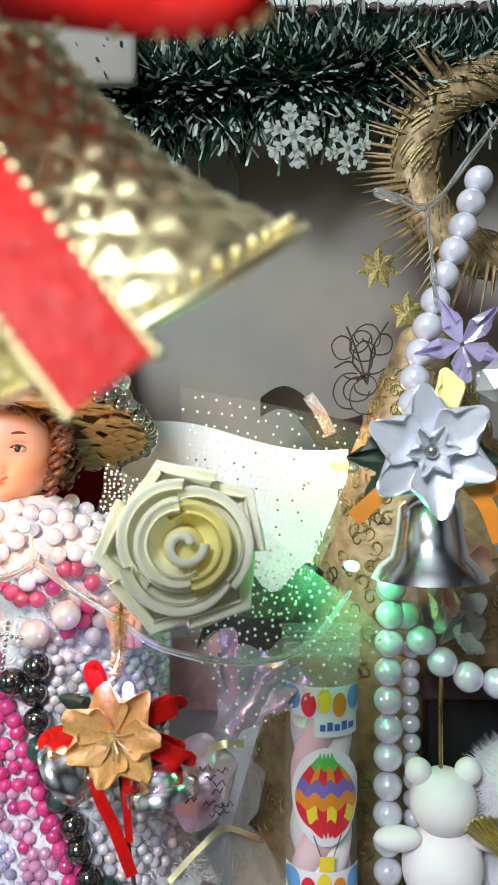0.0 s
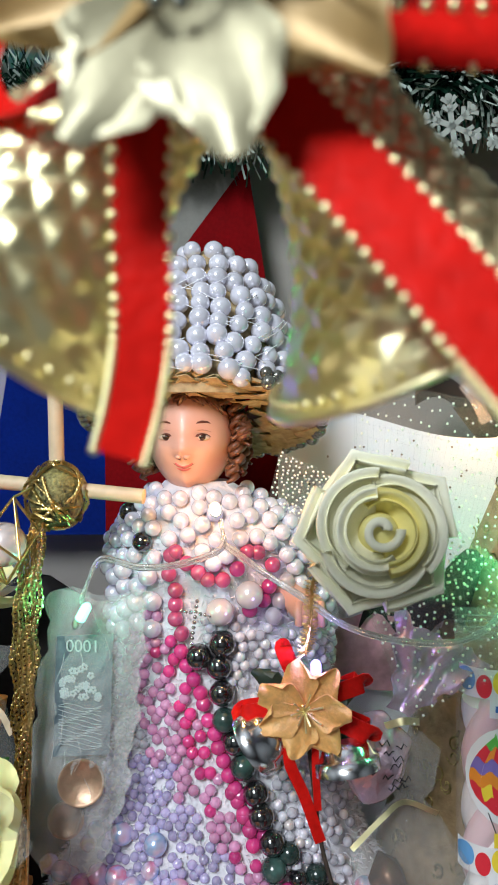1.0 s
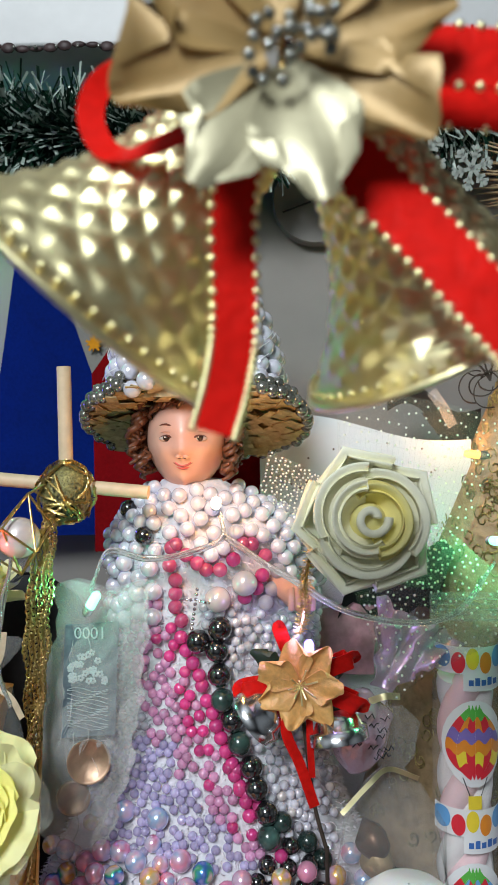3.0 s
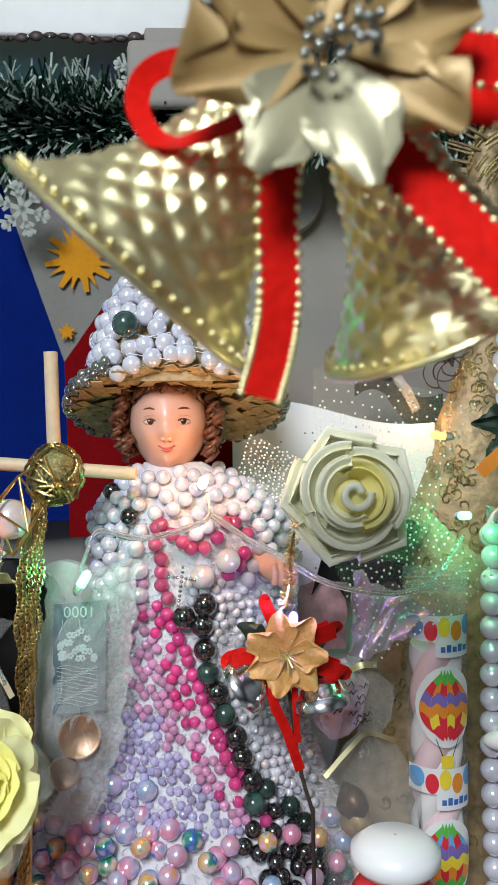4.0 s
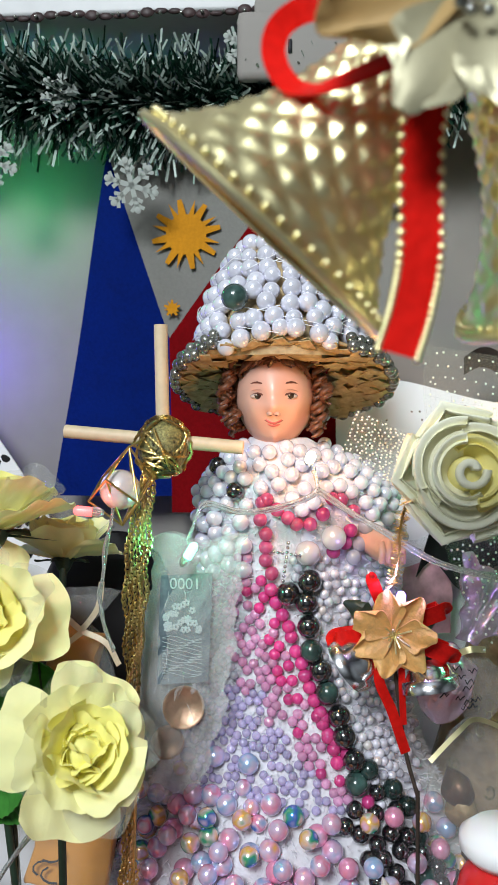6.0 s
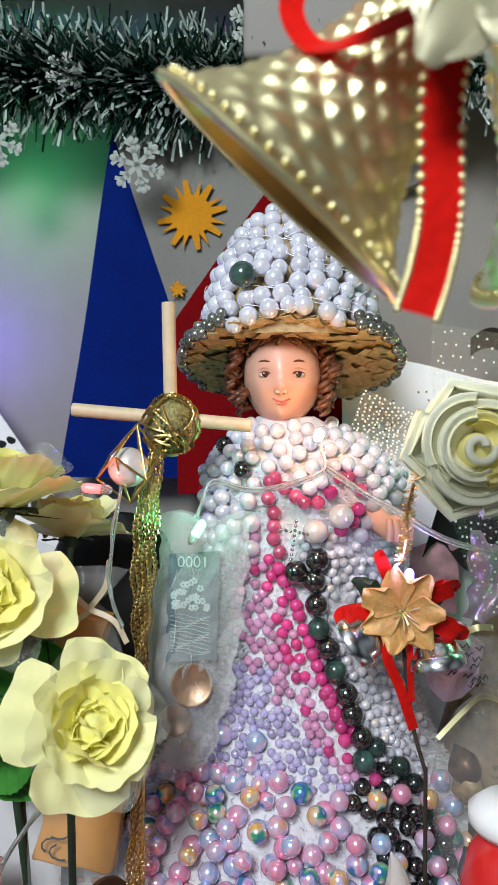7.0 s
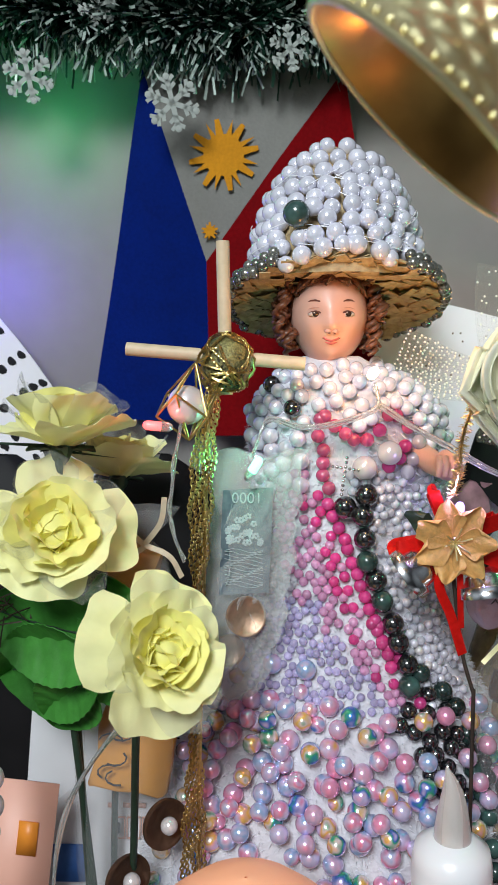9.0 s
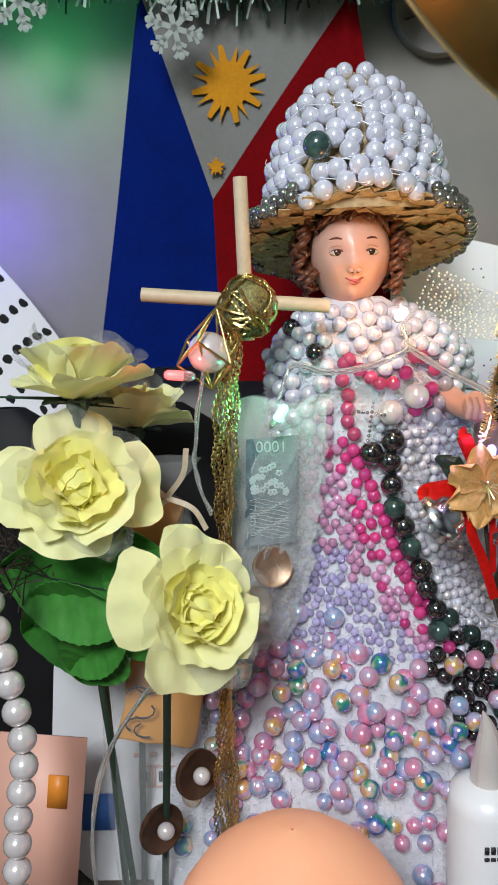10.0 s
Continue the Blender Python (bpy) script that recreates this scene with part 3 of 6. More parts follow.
# body under the gown, down to its base on the table
lathe([(0.001, 0.0), (0.075, 0.0), (0.07, 0.04), (0.035, 0.15), (0.028, 0.24), (0.03, 0.28), (0.012, 0.305)], 28, bm,
      lambda r, z, a: (-0.088 + r * math.cos(a), 0.372 + 0.5 * r * math.sin(a) - 0.02 * (z > 0.25), z), 0)
tagged(part("statue", bm, ["skin", "hair", "eye_white", "eye_dark", "lip", "brow", "lid"]), "painted religious child statue with brown curls, smiling", "statue")

# ---- straw hat with pearls ----
CX, CY = -0.096, 0.347
hat = thing("straw_hat", (CX, CY, 0.36), "woven straw hat sewn all over with white pearls", "hat")


def hat_r(z):
    """Crown radius at a height above the brim."""
    return float(np.interp(z, [-0.004, 0.003, 0.022, 0.034, 0.046, 0.055, 0.061, 0.0645], [0.0400, 0.0400, 0.0372, 0.0325, 0.0258, 0.0170, 0.0085, 0.001]))


def lean(z, a):
    return 0.010 * max(0, z) / 0.06


part("crown", lathe([(hat_r(z) - 0.003, z) for z in np.linspace(-0.004, 0.0635, 16)], 40, None, lambda r, z, a: (max(r, 0.0005) * math.cos(a), max(r, 0.0005) * math.sin(a) + lean(z, a), z)), "straw", hat)


def brim_shape(r, k, a):
    r *= 0.985 - 0.18 * max(0.0, -math.sin(a)) ** 2
    y = r * math.sin(a)
    w = 0.0008 * math.sin(26 * a) + 0.0006 * math.sin(11 * a + 1)
    drop = -0.003 * ((r - 0.026) / 0.026) ** 2 * (abs(math.cos(a)))
    slope = 0.40 if y < 0 else 0.36
    return (r * math.cos(a) * 1.02, y * 0.95, -0.012 - slope * y + drop + w + k)


bm = lathe([(0.0235, 0.006), (0.030, 0.003), (0.038, 0.001), (0.046, 0.0), (0.0515, 0.0), (0.0515, -0.0013), (0.046, -0.0013), (0.038, -0.0003), (0.030, 0.0017), (0.0235, 0.0047), (0.0235, 0.006)], 72, None, brim_shape)
part("brim", bm, "straw", hat, "woven straw brim with a wavy edge")
# plaited straw strips under the brim
strip = bmesh.new()
sheet(lambda u, v: ((u - 0.5) * 0.0052, (v - 0.5) * 0.013, 0.0007 * math.sin(v * math.pi)), 2, 4, 0.0004, strip)
me = bpy.data.meshes.new("straw_strip")
strip.to_mesh(me)
strip.free()
me.materials.append(M["straw"])
rnd = random.Random(12)
for ring, r in enumerate((0.029, 0.036, 0.043, 0.0485)):
    n = 26 + ring * 7
    for i in range(n):
        a = 2 * math.pi * (i + 0.5 * (ring % 2)) / n
        p = brim_shape(r, -0.0022, a)
        twist = 42 if (i + ring) % 2 else -42
        place("straw_strip", me, hat, m=Matrix.Translation(p) @ pose(0, 0, 0, -15 if math.sin(a) < 0 else -28, 0, 0) @ pose(0, 0, 0, 0, 180, math.degrees(a) + 90 + twist + rnd.uniform(-12, 12)))
# pearls in rows up the crown
rnd = random.Random(3)
row, z = 0, -0.006
while z < 0.066:
    r = hat_r(z) + (0.0030 if row == 0 else 0.0015)
    n = max(1, int(2 * math.pi * r / 0.0087))
    for i in range(n):
        a = 2 * math.pi * (i + 0.5 * (row % 2)) / n + rnd.uniform(-0.05, 0.05)
        if math.sin(a) > 0.55 or row == 0 and abs(math.cos(a)) > 0.66:
            continue
        dz = (0.0115 - 0.016 * math.cos(a) ** 2) * max(0, 1 - z / 0.045)
        if abs(a - radians(240)) < 0.16 and 0.010 < z < 0.020:
            continue
        bead("pearl", (r * math.cos(a), r * math.sin(a) * 0.97 + lean(z, a), z + dz + rnd.uniform(-0.0012, 0.0012)), 0.0046 if rnd.random() < 0.75 else 0.0041, "pearl", hat)
    z += 0.0084
    row += 1
tagged(bead("green_bead", (0.0425 * math.cos(radians(240)), 0.0445 * math.sin(radians(240)), 0.0215), 0.0062, "green_stone", hat, 24, 16), "round dark green stone bead")
for i in range(60):
    a = 2 * math.pi * i / 60
    if math.cos(a) ** 2 > 0.10 or math.sin(a) > 0:
        p = brim_shape(0.0535, 0.0, a)
        if math.sin(a) > -0.80:
            bead("grey_pearl", p, 0.0032, "pearl_grey", hat)
            bead("grey_pearl", (p[0] * 0.97, p[1] * 0.97, p[2] + 0.004), 0.0027, "pearl_grey", hat)
# sewing thread over the crown
bm = bmesh.new()
for i in range(26):
    a, z = rnd.uniform(math.pi * 1.05, math.pi * 1.95), rnd.uniform(0.0, 0.05)
    pts = []
    for k in range(6):
        zz, aa = z + k * 0.002 * (1 if i % 2 else -0.4), a + k * 0.10 * (1 if i % 3 else -1)
        r = hat_r(zz) + 0.0055
        pts.append((r * math.cos(aa), r * math.sin(aa) + lean(zz, aa), zz))
    tube(pts, 0.00020, 4, bm)
tagged(part("thread", bm, "plastic_white", hat, "white sewing thread"), kind="stuff")

# ---- beaded gown ----
GX, GY = -0.088, 0.362
gown = thing("beaded_gown", (GX, GY, 0.0), "white plush gown sewn with pearls, pink and rainbow beads", "gown")
ZS = [0.0, 0.05, 0.09, 0.13, 0.155, 0.19, 0.225, 0.255, 0.275, 0.29, 0.303, 0.312, 0.318]
WS = [0.125, 0.112, 0.098, 0.080, 0.066, 0.052, 0.048, 0.050, 0.050, 0.047, 0.036, 0.022, 0.014]
DS = [0.078, 0.072, 0.066, 0.058, 0.048, 0.042, 0.040, 0.041, 0.040, 0.036, 0.030, 0.021, 0.014]


def gown_point(z, a, out=0.0):
    w, d = float(np.interp(z, ZS, WS)) + out, float(np.interp(z, ZS, DS)) + out
    shift = float(np.interp(z, [0.25, 0.30, 0.32], [0.0, -0.003, -0.011]))
    fold = 1 + 0.025 * math.sin(9 * a + z * 30) * float(np.interp(z, [0.05, 0.2], [1, 0.2]))
    back = float(np.interp(z, [0.27, 0.318], [0, -0.016]))
    return Vector((w * fold * math.cos(a) + shift, d * fold * math.sin(a) + back, z))


def gown_at(x, z, out=0.0):
    """The front of the gown at world x and height z."""
    w = float(np.interp(z, ZS, WS)) + out
    shift = float(np.interp(z, [0.25, 0.30, 0.32], [0.0, -0.003, -0.011]))
    c = max(-0.995, min(0.995, (x - GX - shift) / w))
    return gown_point(z, -math.acos(c), out)


bm = bmesh.new()
seg = 96
rings = []
for z in np.linspace(0.0, 0.318, 110):
    ring = []
    for i in range(seg):
        p = gown_point(z, 2 * math.pi * i / seg)
        q = p * 160
        p += 0.0022 * noise.noise(q) * Vector((p.x, p.y, 0)).normalized() + 0.0012 * noise.noise(q * 2.7) * Vector((p.x, p.y, 0)).normalized()
        ring.append(bm.verts.new(p))
    rings.append(ring)
for a, b in zip(rings, rings[1:]):
    for i in range(seg):
        bm.faces.new((a[i], a[(i + 1) % seg], b[(i + 1) % seg], b[i]))
part("plush", bm, "fur", gown, "white plush cloth")
# short pile of the plush
rnd = random.Random(8)
verts, faces = [], []
for i in range(15000):
    z = rnd.uniform(0.02, 0.295)
    a = rnd.uniform(math.pi * 0.95, math.pi * 2.05)
    p = gown_point(z, a)
    nrm = Vector((p.x, p.y * 1.4, 0.01)).normalized()
    d = (nrm + Vector((rnd.uniform(-1, 1), rnd.uniform(-1, 1), rnd.uniform(-1, 1))) * 0.9).normalized()
    s = d.orthogonal().normalized() * 0.00022
    k = len(verts)
    ln = rnd.uniform(0.002, 0.0048)
    mid = p + d * ln * 0.6
    verts += [p - s, p + s, mid + s * 0.8, mid - s * 0.8, p + d * ln + Vector((0, 0, -0.0008))]
    faces += [(k, k + 1, k + 2, k + 3), (k + 3, k + 2, k + 4)]
me = bpy.data.meshes.new("pile")
me.from_pydata(verts, [], faces)
me.materials.append(M["fur"])
tagged(place("pile", me, gown), "white plush pile", kind="stuff")

taken = []


def free(p, r, tight=0.92):
    for q, s in taken:
        if (p - q).length < (r + s) * tight:
            return False
    return True


def sew(name, x, z, r, mat, force=False, tight=0.92):
    p = gown_at(x, z, r * 0.75)
    if not force and not free(p, r, tight):
        return False
    taken.append((p, r))
    bead(name, p, r, mat, gown)
    return True


def string_of(name, points, r, mats, step, jitter=0.0):
    pts = curve([(x, 0, z) for x, z in points], 200)
    walked, last = step, pts[0]
    for p in pts:
        walked += (p - last).length
        last = p
        if walked >= step:
            walked = 0.0
            sew(name, p.x + rnd.uniform(-jitter, jitter), p.z + rnd.uniform(-jitter, jitter), r, mats[rnd.randrange(len(mats))], True)


string_of("stone_bead", [(-0.085, 0.242), (-0.080, 0.215), (-0.070, 0.190), (-0.063, 0.168), (-0.060, 0.152)], 0.0055, ["green_stone", "green_stone", "black_bead"], 0.0106, 0.0008)
for x, z in ((-0.083, 0.252), (-0.093, 0.246)):
    sew("stone_bead", x, z, 0.0056, "black_bead", True)
string_of("stone_bead", [(-0.055, 0.164), (-0.045, 0.156), (-0.034, 0.138), (-0.026, 0.10), (-0.020, 0.07), (-0.014, 0.04)], 0.0048, ["green_stone"], 0.0125, 0.002)
string_of("hot_pink_bead", [(-0.101, 0.247), (-0.094, 0.232), (-0.087, 0.214), (-0.082, 0.200), (-0.075, 0.182), (-0.070, 0.168)], 0.0032, ["hot_pink"], 0.0058, 0.0006)
string_of("hot_pink_bead", [(-0.080, 0.191), (-0.069, 0.172), (-0.060, 0.156), (-0.054, 0.140)], 0.0031, ["hot_pink"], 0.0058, 0.0022)
string_of("rose_bead", [(-0.106, 0.287), (-0.104, 0.276), (-0.103, 0.262), (-0.098, 0.254)], 0.0034, ["rose_bead"], 0.0064, 0.0014)
string_of("rose_bead", [(-0.104, 0.289), (-0.098, 0.286), (-0.086, 0.276), (-0.078, 0.284), (-0.070, 0.290), (-0.064, 0.282), (-0.068, 0.270), (-0.076, 0.261)], 0.0034, ["rose_bead", "hot_pink"], 0.0066, 0.0016)
for x, z in ((-0.072, 0.272), (-0.084, 0.265)):
    sew("large_pearl", x, z, 0.0060, "pearl_cream", True)
for x, z in ((-0.128, 0.304), (-0.118, 0.293)):
    sew("black_bead", x, z, 0.0045, "black_bead", True)
# black cluster beside the hem
for i in range(420):
    t = rnd.random()
    sew("black_bead", -0.057 + 0.026 * t + rnd.uniform(-0.010, 0.010), 0.150 - 0.040 * t + rnd.uniform(-0.009, 0.009), 0.0041, "black_bead", False, 0.76)
# packed fields: name, x range, z range, radius, material, tries
for name, x0, x1, z0, z1, r, mats, tries in (
        ("pearl", -0.140, -0.032, 0.284, 0.315, 0.0036, ["pearl"], 2200),
        ("pearl", -0.138, -0.112, 0.252, 0.286, 0.0042, ["pearl"], 700),
        ("clear_bead", -0.066, -0.034, 0.262, 0.29, 0.0038, ["clear_white", "pearl"], 500)):
    for i in range(tries):
        sew(name, rnd.uniform(x0, x1), rnd.uniform(z0, z1), r, mats[i % len(mats)], False, 0.85)


def grid(x0, x1, z0, z1, step):
    """Points of a shaken honeycomb."""
    out, row, z = [], 0, z0
    while z < z1:
        x = x0 + step * 0.5 * (row % 2)
        while x < x1:
            out.append((x + rnd.uniform(-0.26, 0.26) * step, z + rnd.uniform(-0.26, 0.26) * step))
            x += step
        z += step * 0.86
        row += 1
    rnd.shuffle(out)
    return out


for x, z in grid(-0.20, 0.03, 0.028, 0.176, 0.0094):
    w = float(np.interp(z, ZS, WS))
    if abs(x - GX) > 0.93 * w or z > float(np.interp(x, [-0.13, -0.115, -0.10, -0.08], [0.170, 0.170, 0.160, 0.150])) or z > 0.145 and x > -0.058:
        continue
    if z < 0.10 and rnd.random() < float(np.interp(z, [0.03, 0.07, 0.10], [0.6, 0.42, 0.15])):
        continue
    sew("rainbow_pearl", x, z, 0.0039 if rnd.random() < 0.2 else 0.0050, "rainbow", False, 0.86)
for x, z in grid(-0.138, -0.030, 0.148, 0.262, 0.0044):
    line = float(np.interp(z, [0.15, 0.17, 0.2, 0.22, 0.25], [-0.061, -0.070, -0.082, -0.089, -0.101]))
    if x < line - 0.002:
        if z < 0.198 and x < line - 0.012 - 0.25 * (z - 0.15) + rnd.uniform(-0.006, 0.006):
            sew("lilac_bead", x, z, 0.0021, "clear_lilac", False, 0.74)
        elif x > line - 0.014 and rnd.random() < 0.45:
            sew("hot_pink_bead", x, z, 0.0027, "hot_pink", False, 0.74)
        elif x > line - 0.034:
            sew("pink_bead", x, z, 0.0024, "clear_pink", False, 0.74)
        else:
            sew("small_pearl", x, z, 0.0022, "clear_white", False, 0.74)
    elif x > line + 0.008:
        sew("small_pearl", x, z, 0.0023, "clear_white" if rnd.random() < 0.45 else "pearl" if rnd.random() < 0.8 else "pearl_cream", False, 0.74)
for x, z in grid(-0.17, -0.02, 0.095, 0.150, 0.0140):
    p = gown_at(x, z, 0.009)
    bead("rainbow_pearl", p, 0.0046, "rainbow", gown)
# strings of seed beads at the throat and a small crystal cross
cross_mesh = bmesh.new()
for k in range(9):
    ball(0.00085, 8, 6, cross_mesh, (0, 0, 0.0085 - k * 0.0022))
for k in (-3, -2, -1, 1, 2, 3):
    ball(0.00085, 8, 6, cross_mesh, (k * 0.0020, 0, 0.0035))
p = gown_at(-0.094, 0.262, 0.0095)
part("crystal_cross", cross_mesh, "silver", gown, "small crystal cross", m=Matrix.Translation(p) @ pose(0, 0, 0, 0, 8, 0))

# ---- golden bells with a bow, hung before the altar ----
def bell_form(radius, height):
    def prof(t):
        return radius * (0.30 + 0.18 * t + 0.12 * t * t + 0.40 * t ** 3.4)

    def shape(r, z, a):
        t = -z / height
        stud = 0.0
        if 0.12 < t < 0.93:
            k = 14
            u, v = (a * k / (2 * math.pi)), t * 7.5
            p, q = (u + v) % 1.0, (u - v) % 1.0
            stud = 0.0016 * (1 - max(abs(p - 0.5), abs(q - 0.5)) * 2)
        r += stud
        return (r * math.cos(a), r * math.sin(a), z)

    outer = [(0.002, 0.002), (radius * 0.24, 0.001)] + [(prof(t), -height * t) for t in np.linspace(0, 1, 60)]
    bm = lathe(outer, 168, None, shape)
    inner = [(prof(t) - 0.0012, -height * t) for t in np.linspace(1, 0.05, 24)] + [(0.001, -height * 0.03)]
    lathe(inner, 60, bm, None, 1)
    return bm, prof


def bell(at, axis, radius, height, label, name="gold_bell"):
    d = Vector(axis).normalized()
    m = Matrix.Translation(at) @ (-d).to_track_quat("Z", "Y").to_matrix().to_4x4()
    t = thing(name, at, label, "bell", "gold bells", m=m)
    bm, prof = bell_form(radius, height)
    part("body", bm, ["gold", "gold_inside_reflect"], t)
    bm = lathe([(radius + 0.0012 * math.cos(k), -height + 0.0010 * math.sin(k)) for k in np.linspace(0, 2 * math.pi, 9)], 80)
    part("rim", bm, "gold", t, "rolled gold rim")
    stud = bmesh.new()
    for i in range(54):
        a = 2 * math.pi * i / 54
        ball(0.0008, 7, 5, stud, (radius * 0.975 * math.cos(a), radius * 0.975 * math.sin(a), -height * 0.955))
    part("rim_stud", stud, "gold", t, "row of small gold studs")
    return t


FC = Vector((-0.057, 0.088, 0.401))
bell((-0.062, 0.114, 0.403), (-0.68, 0.11, -0.73), 0.0335, 0.050, "embossed gold foil bell, tilted outwards")
bell((-0.044, 0.124, 0.404), (0.47, 0.24, -0.87), 0.0330, 0.051, "embossed gold foil bell behind a red ribbon")

bow = thing("red_bow", (0, 0, 0), "red satin bow with gold-beaded edges", "ribbon")


def bow_band(name, pts, width, face, label="", edge=True):
    ob = part(name, ribbon(pts, width, face), "ribbon_red", bow, label)
    if edge:
        line = curve(pts, 60)
        f0 = Vector(face[0] if isinstance(face[0], (tuple, list)) else face)
        f1 = Vector(face[1] if isinstance(face[0], (tuple, list)) else face)
        bm = bmesh.new()
        for i in range(0, 61, 2):
            d = (line[min(i + 1, 60)] - line[max(i - 1, 0)]).normalized()
            s = d.cross(f0.lerp(f1, i / 60)).normalized()
            for k in (-0.5, 0.5):
                ball(0.00088, 7, 5, bm, line[i] + s * width * k)
        part("edge_bead", bm, "gold", ob, "gold beaded edge")
    return ob


bow_band("tail", [(-0.062, 0.094, 0.396), (-0.0655, 0.097, 0.379), (-0.0655, 0.098, 0.358), (-0.067, 0.099, 0.347), (-0.0695, 0.100, 0.338)], 0.0078, ((0.25, -1, 0), (0.1, -1, 0.2)))
bow_band("tail", [(-0.053, 0.094, 0.396), (-0.045, 0.094, 0.385), (-0.032, 0.089, 0.369), (-0.021, 0.085, 0.355), (-0.014, 0.083, 0.346)], 0.0112, ((0.2, -1, 0.2), (0.1, -1, 0.1)))
bow_band("loop", [(-0.062, 0.092, 0.394), (-0.080, 0.096, 0.388), (-0.089, 0.104, 0.390), (-0.0935, 0.108, 0.398), (-0.092, 0.111, 0.406), (-0.084, 0.112, 0.410), (-0.066, 0.108, 0.408)], 0.0052, ((0, -0.75, 0.65), (0.5, -0.7, -0.3)), edge=False)
bow_band("loop", [(-0.054, 0.092, 0.403), (-0.034, 0.094, 0.403), (-0.016, 0.095, 0.402), (0.000, 0.098, 0.401), (0.004, 0.106, 0.401), (-0.012, 0.112, 0.401), (-0.050, 0.104, 0.402)], 0.0115, ((0, -1, 0.15), (0, -1, 0.3)))
bow_band("loop", [(-0.062, 0.096, 0.408), (-0.072, 0.096, 0.424), (-0.066, 0.098, 0.434), (-0.054, 0.100, 0.426), (-0.056, 0.097, 0.408)], 0.011, ((0, -1, 0.2), (0, -1, 0.2)), edge=False)
part("hanging_cord", tube([(-0.057, 0.093, 0.40), (-0.056, 0.10, 0.6), (-0.05, 0.2, 1.1), (-0.05, 0.25, 1.75)], 0.0007, 6), "gold_wire", bow, "thin gold hanging cord")

poin = thing("gold_poinsettia", FC, "gold satin poinsettia with a beaded middle on the bow", "artificial flower")
for i in range(8):
    a = i * 45 + 14
    pale = i in (3, 4)
    bm = petal(0.0265, 0.0185, 0.16, -0.12 if pale else 0.0, 0.05, i, 0.35, 0.0005)
    part("petal", bm, "petal_pale" if pale else "petal_gold", poin, "pale metallic gold petal" if pale else "", m=pose(0, 0, 0, 90, 0, 0) @ pose(0, 0, -0.002 if i % 2 else 0.0, 0, 0, a) @ pose(0, 0.003, 0, 24 if pale else 4 + 8 * (i % 2), 0, 0))
rnd = random.Random(5)
for i in range(34):
    a, r = rnd.uniform(0, 6.28), 0.0085 * math.sqrt(rnd.random())
    bead("stamen", (r * math.cos(a), -0.006 - rnd.uniform(0, 0.004), r * math.sin(a)), 0.0011, "pearl_grey", poin)

# ---- cross staff with gold chain ----
staff = thing("wooden_cross", (-0.149, 0.306, 0.318), "pale wooden cross wound with gold chain", "cross")
part("upright", tube([(0.0, 0, -0.018), (-0.0015, 0, 0.051)], 0.0031, 14), "bamboo", staff)
part("crossbar", tube([(-0.046, 0.003, 0.003), (0.036, -0.002, -0.004)], 0.0031, 14), "bamboo", staff)
part("lower_rod", tube([(-0.008, -0.005, -0.018), (-0.0125, -0.008, -0.19), (-0.0145, -0.004, -0.312)], 0.0010, 10), "gold_wire", staff)
rnd = random.Random(21)
bm = bmesh.new()
for i in range(46):
    a0, b0 = rnd.uniform(0, 6.28), rnd.uniform(-1.1, 0.6)
    da, db = rnd.choice((-1, 1)) * rnd.uniform(0.02, 0.09), rnd.uniform(-0.05, 0.08)
    for k in range(rnd.randrange(16, 34)):
        a, b = a0 + k * da, max(-1.35, min(1.35, b0 + k * db))
        r = 0.0128 + 0.0014 * noise.noise(Vector((a * 2, b * 3, i)))
        c = Vector((r * math.cos(a) * math.cos(b), -0.003 + r * 0.85 * math.sin(a) * math.cos(b), -0.004 + 0.0138 * math.sin(b)))
        d = Vector((-math.sin(a) * da, math.cos(a) * da, db)).normalized() * 0.0011
        e = (d.cross(c) if k % 2 else c.copy()).normalized() * 0.0006
        tube([c - d, c + e, c + d, c - e, c - d], 0.00022, 3, bm, caps=False)
part("chain_wrap", bm, "gold_wire", staff, "tangled gold chain")
part("wrap_core", ball(0.0112, 24, 16, None, (0, -0.003, -0.004), (1, 0.85, 1.15)), "net", staff, "gold mesh ball")
# hanging links
bm = bmesh.new()
for s in range(5):
    for i in range(172):
        z = -0.012 - i * 0.0017
        x = -0.0105 + (s - 2) * 0.0021 * (0.6 + 0.5 * math.sin(i * 0.06)) + 0.0007 * math.sin(i * 0.5 + s)
        x += 0.006 * math.exp(-i / 14) + (-0.004 * i / 105)
        y = -0.009 + 0.001 * math.sin(i * 0.35 + s * 2)
        flat = (1.0, 0.35) if (i + s) % 2 else (0.35, 1.0)
        lathe([(0.00095 + 0.00035 * math.cos(k), 0.00035 * math.sin(k)) for k in np.linspace(0, 2 * math.pi, 5)], 8, bm,
              lambda r, h, a: (x + r * math.cos(a) * flat[0] + h, y + h + r * math.cos(a) * flat[1], z + r * math.sin(a) * 1.25))
part("hanging_chain", bm, "gold_wire", staff, "bundle of fine gold chains")
# pearl in a wire cage
cage = thing("caged_pearl", (-0.1655, 0.290, 0.296), "large pearl in a gold wire cage hung from the cross", "ornament")
part("pearl", ball(0.0088, 28, 18), "pearl_cream", cage)
R = 0.0135
ring = [Vector((R * math.cos(radians(k * 60 + 15)), R * 0.85 * math.sin(radians(k * 60 + 15)), 0.005 * (-1) ** k)) for k in range(6)]
top, low = Vector((0.004, 0, 0.0185)), Vector((0.001, 0, -0.0155))
for i in range(6):
    for a, b in ((ring[i], ring[(i + 1) % 6]), (ring[i], top), (ring[i], low)):
        part("wire", tube([a, (a + b) / 2, b], 0.00055, 6), "gold_wire", cage)
